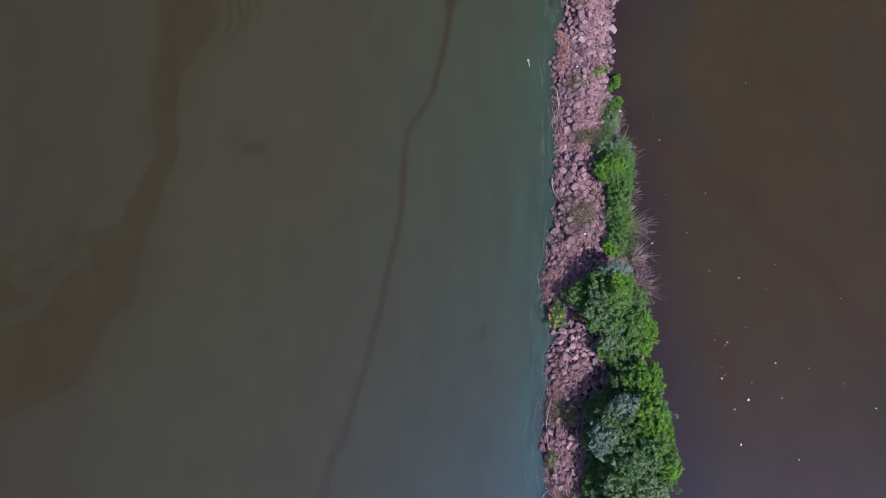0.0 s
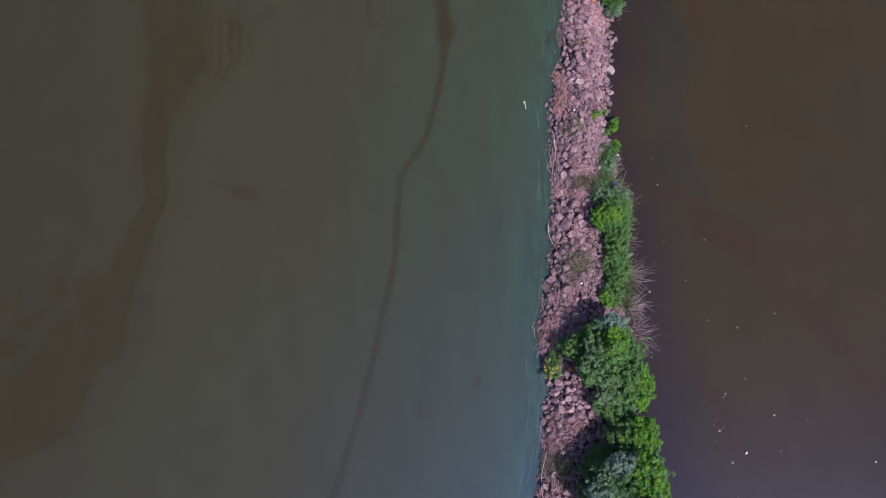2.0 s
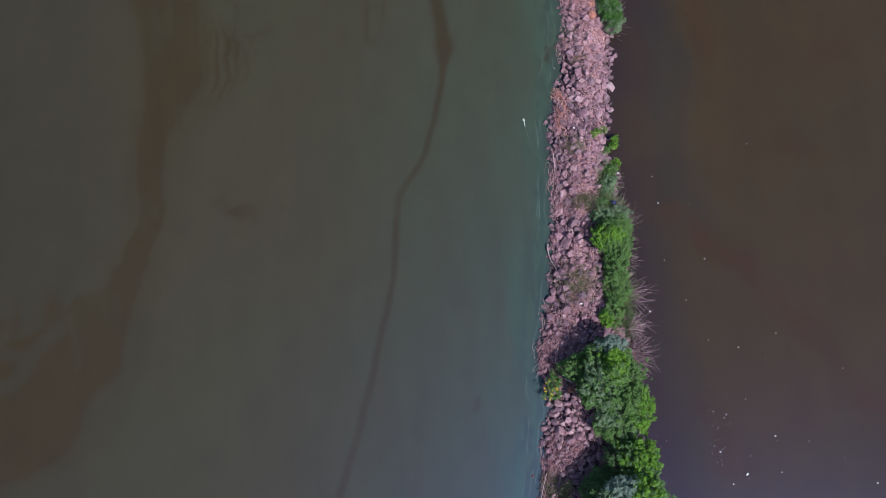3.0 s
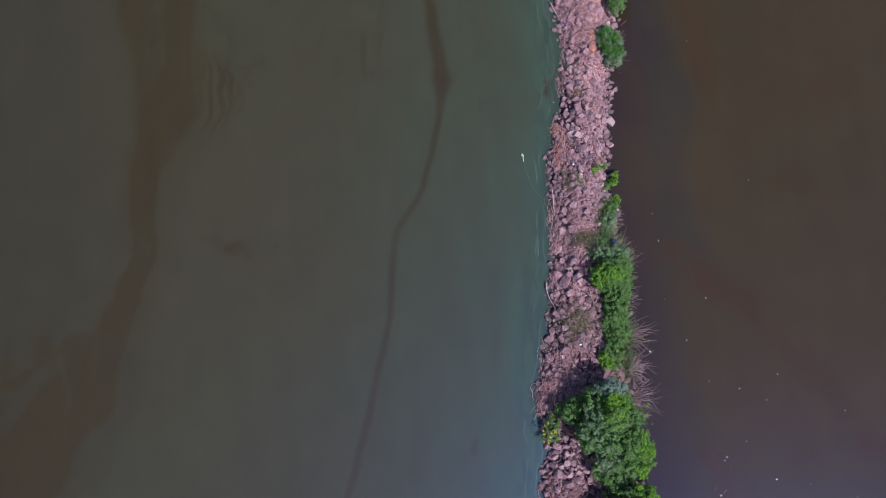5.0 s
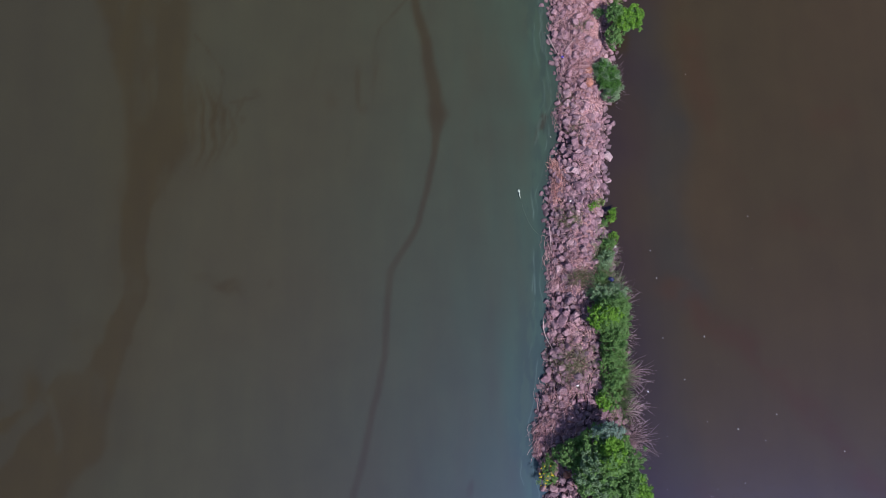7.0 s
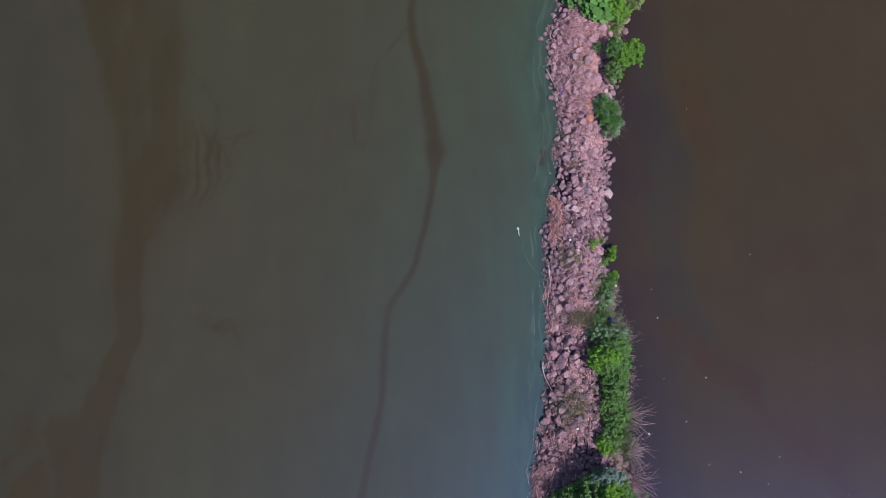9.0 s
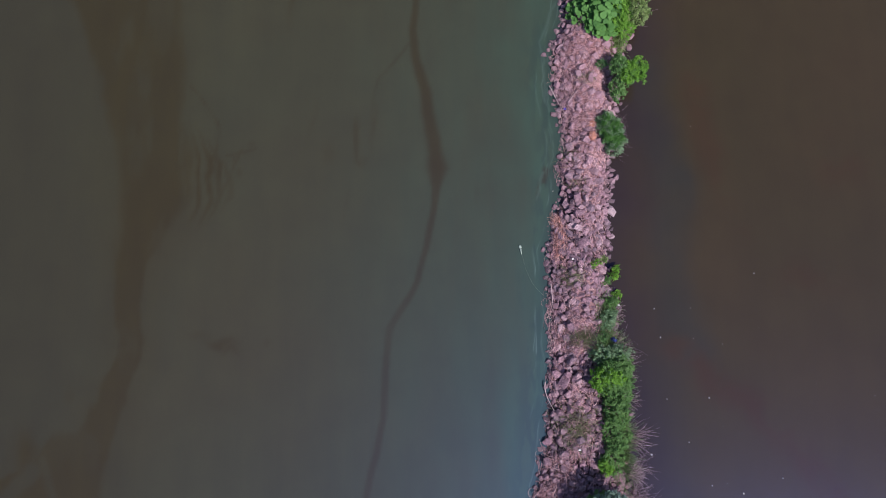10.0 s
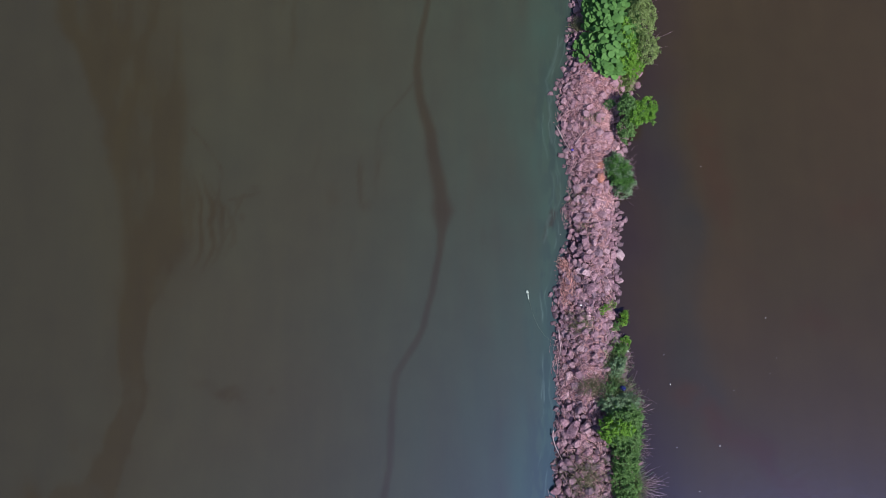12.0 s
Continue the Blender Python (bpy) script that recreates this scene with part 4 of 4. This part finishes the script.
build_float()
FLECK = [lump("floating_foam", FOAM, s, i, 1) for i, s in enumerate(((0.075, 0.11, 0.06), (0.10, 0.075, 0.05), (0.065, 0.065, 0.04)))]
SPECKS = ((11.94, 5.96, 1), (14.39, 2.71, 1), (18.04, -1.5, 1.1), (16.07, -5.07, .7), (14.97, -5.88, 1.1), (14.83, -6.06, 1.0), (17.53, -7.04, 1.2), (14.5, -7.86, 1.3), (16.13, -8.08, .8),
          (15.86, -9.02, 1.9), (15.08, -9.53, 1.2), (22.78, -9.52, 1.6), (15.26, -11.39, 1.4), (18.33, -12.2, 1.2), (21.54, -3.46, 1), (15.9, -2.26, 1), (14.27, -1.86, .7), (17.34, -2.88, .7),
          (13.18, .38, .8), (11.14, -.24, 1.3), (14.21, -7.55, .7), (17.72, -8.94, .8), (19.34, -7.33, .7), (14.29, 17.96, .8), (17.3, 9.46, .7), (11.68, 7.53, .7), (12.11, 2.65, .8), (5.72, 4.05, 1.0), (6.3, 14.2, .7))
for i, (x, y, s) in enumerate(SPECKS):
    ob = tagged(new("floating_foam", FLECK[i % 3]), "small white foam scrap floating on the lake", "debris", "foam scraps on the water")
    ob.location, ob.scale, ob.rotation_euler = (x, y, 0.012), (s, s, s), (0, 0, i * 1.3)
n = 90
q = np.stack([np.concatenate([rs.normal(14.5, .3, 40), rs.uniform(11, 24, 50)]), np.concatenate([rs.normal(-7.4, 1.2, 40), rs.uniform(-14, 8, 50)]), np.full(n, 0.008)], 1)
v, f = leaves(q, rs.uniform(0.015, 0.034, n), 0.97, 0.8)
tagged(new("drifting_specks", mesh_of("drifting_specks", v, f, FOAM)), "scatter of tiny pale specks on the brown water", "debris", kind="stuff")


def dead_shrub(x, y, reach, label):
    """A bare shrub of bleached limbs, each with its twigs, fanning low over the water."""
    top = tagged(new("dead_shrub"), label, "shrub")
    top.location = (x, y, max(0.0, float(height(np.array(x), np.array(y)))))
    child("trunk", limb_mesh("trunk", (0, 0, -0.2), (0.12, 0.02, 0.3), 0.035, 0.024, DEAD_WOOD), top)
    for i in range(7):
        a = -1.0 + i * 0.36 + rs.uniform(-0.15, 0.15)
        tip = Vector((math.cos(a), math.sin(a), rs.uniform(0.25, 0.7))) * reach * rs.uniform(0.75, 1.1)
        base = Vector((0.1, 0.02, 0.22))
        limb = child("limb", limb_mesh("limb", base, base + tip, 0.016, 0.006, DEAD_WOOD), top)
        for k in (0.35, 0.5, 0.65, 0.8):
            joint = base + tip * k
            b = a + rs.choice([-1, 1]) * rs.uniform(0.4, 0.9)
            child("twig", limb_mesh("twig", joint, joint + Vector((math.cos(b), math.sin(b), rs.uniform(0.1, 0.5))) * reach * (1.05 - k) * 0.6, 0.008, 0.004, DEAD_WOOD), limb)
    return top


dead_shrub(9.75, -1.25, 1.0, "bare bleached shrub between the reeds and the lake")


def driftwood(label, knots, radius):
    """A long bent stick that lies over the stones, thinner towards its end."""
    k = np.linspace(0, 1, 14)
    p = np.array(knots)
    at = np.linspace(0, 1, len(p))
    x, y = np.interp(k, at, p[:, 0]), np.interp(k, at, p[:, 1])
    for _ in range(3):
        x[1:-1], y[1:-1] = (x[:-2] + 2 * x[1:-1] + x[2:]) / 4, (y[:-2] + 2 * y[1:-1] + y[2:]) / 4
    z = np.maximum(height(x, y) + 0.30, 0.06) + 0.03 * np.sin(k * 9)
    x0, y0, z0 = x[0], y[0], z[0]
    side = np.stack([-np.gradient(y), np.gradient(x)], 1)
    side /= np.linalg.norm(side, axis=1, keepdims=True)
    verts, faces = [], []
    for i in range(14):
        r = radius * (1 - 0.6 * k[i]) * rs.uniform(0.85, 1.15)
        for j in range(6):
            a = j * math.tau / 6
            verts.append((x[i] - x0 + side[i, 0] * r * math.cos(a), y[i] - y0 + side[i, 1] * r * math.cos(a), z[i] - z0 + r * math.sin(a)))
    for i in range(13):
        for j in range(6):
            q = (j + 1) % 6
            faces.append((i * 6 + j, i * 6 + q, i * 6 + 6 + q, i * 6 + 6 + j))
    ob = tagged(new("driftwood_stick", mesh_of("driftwood_stick", verts, faces, DEAD_WOOD, flat=False)), label, "driftwood", "driftwood on the stones")
    ob.location = (x0, y0, z0)
    return ob


driftwood("long thin bleached stick along the waterline", [(5.05, -8.9), (4.78, -9.9), (4.68, -10.8), (4.86, -11.6)], 0.028)
driftwood("straight pale stalk lying at the waterline", [(6.0, 8.9), (6.05, 8.2), (6.08, 7.4)], 0.03)
driftwood("hooked pinkish root at the waterline", [(5.55, 3.6), (5.5, 3.3), (5.66, 2.7), (5.95, 2.1)], 0.035)
driftwood("long bent stick across the western stones", [(6.25, 20.4), (6.65, 19.5), (7.15, 18.35)], 0.028)
driftwood("thin pale stick across the crest", [(7.2, 19.2), (7.7, 19.8), (8.3, 20.3)], 0.022)


def scrap(name, label, mat, x, y, size, lift=0.27):
    ob = tagged(new(name, lump(name, mat, size, int(x * 10), 2)), label, "litter")
    ob.location = (x, y, float(height(np.array(x), np.array(y))) + lift)
    return ob


scrap("plastic_scrap", "violet-blue plastic scrap lying on reed litter", BLUE, 7.06, 18.9, (0.17, 0.14, 0.06))
scrap("plastic_bag", "dark blue plastic bag caught below a shrub", NAVY, 9.2, 5.8, (0.34, 0.30, 0.7), 0.55)
scrap("white_scrap", "small white scrap at the edge of the water", FOAM, 9.7, 7.74, (0.15, 0.12, 0.08))
scrap("white_scrap", "white plastic scrap on the stones", FOAM, 7.14, 10.2, (0.12, 0.09, 0.06))
scrap("white_scrap", "white plastic scrap among weeds", FOAM, 7.14, 0.12, (0.17, 0.09, 0.06))


# ---- reed litter over the stones ----
def strands(px, py, heading, length, radius, curl):
    """Long bent stalks that lie over the stones: six rings of three along each."""
    n, rings = len(px), 6
    k = np.linspace(-0.5, 0.5, rings)[None]
    an = heading[:, None] + curl[:, None] * k * 2
    step = (length / (rings - 1))[:, None]
    x = px[:, None] + np.cumsum(np.cos(an) * step, 1) - np.cos(heading)[:, None] * length[:, None] / 2
    y = py[:, None] + np.cumsum(np.sin(an) * step, 1) - np.sin(heading)[:, None] * length[:, None] / 2
    lift = rs.uniform(0.04, 0.29, (n, 1)) + rs.uniform(-0.05, 0.05, (n, rings))
    z = np.maximum(height(x, y) + lift, 0.015)
    verts = []
    for a in (0, 2.094, 4.189):
        r = radius[:, None] * (1 - 0.55 * (k + 0.5))
        verts.append(np.stack([x - np.sin(an) * r * math.cos(a), y + np.cos(an) * r * math.cos(a), z + r * math.sin(a)], -1))
    verts = np.stack(verts, 2).reshape(-1, 3)
    f = [(r * 3 + i, r * 3 + (i + 1) % 3, r * 3 + 3 + (i + 1) % 3, r * 3 + 3 + i) for r in range(rings - 1) for i in range(3)]
    faces = (np.arange(n)[:, None, None] * rings * 3 + np.array(f)[None]).reshape(-1, 4)
    return verts, faces


def litter():
    mats = {STRAW: [], STRAW_WARM: []}

    def bundles(mat, x, y, heading, length, spread, thick=0.0085):
        """Around each place a handful of stalks that lie much the same way."""
        many = rs.randint(2, 8, len(x))
        own = np.repeat(np.arange(len(x)), many)
        m = len(own)
        mats[mat].append((x[own] + rs.normal(size=m) * 0.13, y[own] + rs.normal(size=m) * 0.13, heading[own] + rs.normal(size=m) * spread, length[own] * rs.uniform(0.45, 1.25, m),
                          thick * rs.uniform(0.6, 1.5, m), rs.normal(size=m) * 0.7))

    # the loose spread in tangles, and the denser mats that waves have left
    n = 1050
    y = rs.uniform(-20, 34, n)
    x = west_edge(y) + 0.15 + rs.beta(1.1, 1.35, n) * (east_edge(y) - west_edge(y) - 0.4)
    keep = fbm(x * 0.7 + 15, y * 0.55 + 15, 101) > rs.uniform(0.34, 0.68, n) + 0.06 * (y > 14)
    x, y = x[keep], y[keep]
    lean = 1.2 + 3.4 * (fbm(x * 0.7 + 33, y * 0.7 + 33, 103) - 0.5)
    bundles(STRAW, x, y, rs.normal(lean, 0.6), 0.75 * np.exp(rs.normal(0, 0.4, len(x))), 0.3)
    # short broken bits
    n = 9000
    y = rs.uniform(-20, 34, n)
    x = west_edge(y) + 0.1 + rs.rand(n) * (east_edge(y) - west_edge(y) - 0.3)
    keep = fbm(x * 0.6 + 45, y * 0.5 + 45, 105) > rs.uniform(0.25, 0.7, n)
    m = int(keep.sum())
    mats[STRAW].append((x[keep], y[keep], rs.uniform(0, 6.28, m), rs.uniform(0.08, 0.34, m), rs.uniform(0.004, 0.010, m), rs.normal(size=m) * 0.3))
    for mat, rows in ((STRAW_WARM, ((6.38, 12.5, .12, .35, 15, 2.0, .3, .7), (6.64, 11.8, .12, .5, 30, 1.75, .35, .75), (6.5, 11.1, .1, .45, 22, 1.2, .3, .75), (6.36, 10.4, .08, .45, 12, 1.4, .3, .8))),
                      (STRAW, ((5.45, -2.0, .6, 1.6, 66, 1.1, .5, 1.1), (6.6, -7.9, .6, .6, 36, 1.0, .8, .9), (5.2, -8.3, .4, .6, 16, 1.4, .4, .9), (6.3, -.3, .9, .8, 37, 1.0, .7, .8), (5.3, -9.5, .5, 2.0, 34, 1.4, .35, 1.2), (5.7, -7.2, 1.0, 1.3, 28, 1.2, .9, .9), (5.1, -13.2, .5, 1.2, 19, 1.5, .4, 1.1),
                               (5.9, 7.6, .18, .9, 10, 1.55, .1, 1.3), (8.5, 22.3, 1.5, .8, 68, .4, .8, .9), (7.6, 19.9, .8, .8, 37, 1.0, .7, 1.0), (8.0, 18.2, 1.2, .25, 28, .25, .25, 1.1), (7.3, 5.2, .8, 1.4, 43, .9, .7, .9), (6.25, 6.0, .35, .7, 26, 1.3, .6, .8), (6.0, 4.3, .25, .7, 18, 1.5, .6, .8), (7.3, 7.0, .4, .4, 20, .8, .6, .8), (5.95, 7.4, .15, .6, 12, 1.55, .25, .8),
                               (7.6, 14.8, .9, 1.0, 34, 1.0, .8, .8), (9.1, 16.0, .7, .25, 16, 2.7, .3, 1.0), (6.9, 16.2, .5, 1.2, 22, 1.3, .5, .9), (7.2, 2.8, .9, .9, 25, 2.2, .6, .9), (8.0, 21.4, 1.2, .8, 26, .9, .9, .9), (7.6, 23.2, .9, .7, 26, .5, .9, .9), (7.5, 17.2, 1.1, .9, 22, 1.1, .9, .9), (8.2, 19.0, .9, .8, 20, .8, .8, .9), (6.6, 21.2, .4, .8, 19, 1.7, .5, 1.0)))):
        for cx, cy, rx, ry, many, angle, spread, length in rows:
            many = int(many * (0.8 if cy > 14 else 0.85))
            bundles(mat, cx + rs.normal(size=many) * 0.55 * rx, cy + rs.normal(size=many) * 0.55 * ry, rs.normal(angle, spread, many), np.full(many, length * 0.85), 0.22)
    for mat, sets in mats.items():
        px, py, an, ln, ra, cu = (np.concatenate([q[i] for q in sets]) for i in range(6))
        dx = np.abs(np.cos(an)) * ln / 2
        ok = (px - dx > west_edge(py) + 0.05 - rs.exponential(0.08, len(px))) & (px + dx < east_edge(py))
        v, f = strands(px[ok], py[ok], an[ok], ln[ok], ra[ok], cu[ok])
        tagged(new("reed_litter", mesh_of("reed_litter", v, f, mat)), "orange-brown mat of washed-up reed stalks" if mat is STRAW_WARM else "pinkish dry reed stalks strewn over the stones",
               "litter", kind="stuff")


litter()


# ---- the stones ----
def stone_mesh(name, seed, mat, slab=False):
    """An angular block about one metre across: the hull of a jittered, cut-cornered box."""
    r = random.Random(seed)
    bm = bmesh.new()
    power = 0.5 if slab else r.uniform(0.52, 0.85)
    n = 15
    for i in range(n):
        z = 1 - 2 * (i + 0.5) / n
        a = i * 2.39996 + r.uniform(-0.35, 0.35)
        q = math.sqrt(1 - z * z)
        p = [math.copysign(abs(c) ** power, c) * 0.5 * r.uniform(0.74, 1.12) for c in (q * math.cos(a), q * math.sin(a), z)]
        bm.verts.new((p[0], p[1], p[2] * (0.6 if slab else 0.9)))
    out = bmesh.ops.convex_hull(bm, input=bm.verts)
    bmesh.ops.delete(bm, geom=[e for e in out["geom_interior"] if isinstance(e, bmesh.types.BMVert)], context="VERTS")
    bmesh.ops.recalc_face_normals(bm, faces=bm.faces)
    return bm_mesh(name, bm, mat)


def stones():
    """Stones packed by dart throwing: large ones first."""
    cell, grid, placed = 0.5, {}, []
    # large single stones that stand out: x, y, size
    given = [(9.55, 13.0, .60), (9.25, 12.35, .46), (9.15, 11.23, .50), (9.0, 10.75, .40), (9.3, 10.48, .38), (9.7, 15.38, .36), (9.92, 14.97, .38), (9.63, 14.45, .38), (9.43, 10.09, .32), (9.56, 9.24, .34), (9.63, 7.5, .46),
             (5.66, 10.85, .26), (5.76, 10.07, .34), (5.65, 10.4, .26), (5.96, 10.5, .34), (6.02, 22.36, .34), (6.3, 22.65, .36), (6.48, 18.7, .34), (4.77, -7.57, .36), (4.42, -9.04, .34), (4.52, -10.28, .44), (4.54, -11.5, .44),
             (5.5, 1.15, .36), (5.59, .46, .40), (5.45, 2.99, .36), (8.55, 17.92, .44), (8.49, 17.18, .46), (8.2, 17.6, .36), (6.5, -4.5, .42)]
    for size0, count in ((0.0, 0), (0.50, 260), (0.41, 2600), (0.31, 7000), (0.2, 9000)):
        pool = given if size0 == 0 else []
        for i in range(max(count, len(pool))):
            if pool:
                x, y, s = pool[i]
            else:
                y = rs.uniform(-21, 35)
                a, b = float(west_edge(y)), float(east_edge(y))
                x, s = rs.uniform(a - 0.02, b + 0.06), size0 * rs.uniform(0.85, 1.15)
            if not pool and s > 0.38 and x - west_edge(y) < 0.4:
                continue
            gx, gy = int(x // cell), int(y // cell)
            ok = True
            for ii in range(gx - 2, gx + 3):
                for jj in range(gy - 2, gy + 3):
                    for px, py, ps in grid.get((ii, jj), ()):
                        if (px - x) ** 2 + (py - y) ** 2 < (0.335 * (ps + s)) ** 2:
                            ok = False
            if ok or pool:
                grid.setdefault((gx, gy), []).append((x, y, s))
                placed.append((x, y, s))
    return placed


PLACED = stones()
# the largest 300 of each piece of the mound along the middle stretch are stones of their own
near_set = set()
for piece in range(3):
    near_set.update([p for p in PLACED if -14 < p[1] < 27 and piece_at(p[0], p[1]) == piece][:300])
KINDS = [stone_mesh("stone", s, ROCK, s % 3 == 0) for s in range(14)]
PALE = stone_mesh("stone", 99, PALE_ROCK)
RUSTY = stone_mesh("stone", 98, RUST_ROCK)
SPECIAL = {(9.55, 13.0, .60): PALE, (8.55, 17.92, .44): RUSTY, (8.49, 17.18, .46): RUSTY, (6.5, -4.5, .42): RUSTY}


def stone_pose(x, y, s):
    z = float(height(np.array(x), np.array(y)))
    turn = Euler((rs.uniform(-.7, .7), rs.uniform(-.7, .7), rs.uniform(0, 6.28))).to_matrix()
    shape = Matrix.Diagonal((s * rs.uniform(1.0, 1.4), s * rs.uniform(0.82, 1.08), s * rs.uniform(0.7, 1.05)))
    return turn @ shape, Vector((x, y, max(z, -0.1) + s * rs.uniform(-0.12, 0.36)))


joined = [([], [], [0]) for _ in PIECES]
RAW = [(np.array([v.co for v in me.vertices]), [tuple(p.vertices) for p in me.polygons]) for me in KINDS]
for p in PLACED:
    m3, at = stone_pose(*p)
    piece = piece_at(p[0], p[1])
    if p in near_set:
        ob = child("stone", SPECIAL.get(p) or KINDS[rs.randint(14)], PIECES[piece])
        ob.matrix_local = Matrix.Translation(at) @ m3.to_4x4()
    else:
        vv, ff = RAW[rs.randint(14)]
        jv, jf, first = joined[piece]
        jv.append(vv @ np.array(m3).T + np.array(at))
        jf.extend([tuple(i + first[0] for i in q) for q in ff])
        first[0] += len(vv)
for (jv, jf, first), parent in zip(joined, PIECES):
    rest = child("stones", mesh_of("stones", np.concatenate(jv), np.array(jf), ROCK_MIX), parent)
    tagged(rest, "smaller pinkish riprap stones", kind="stuff")
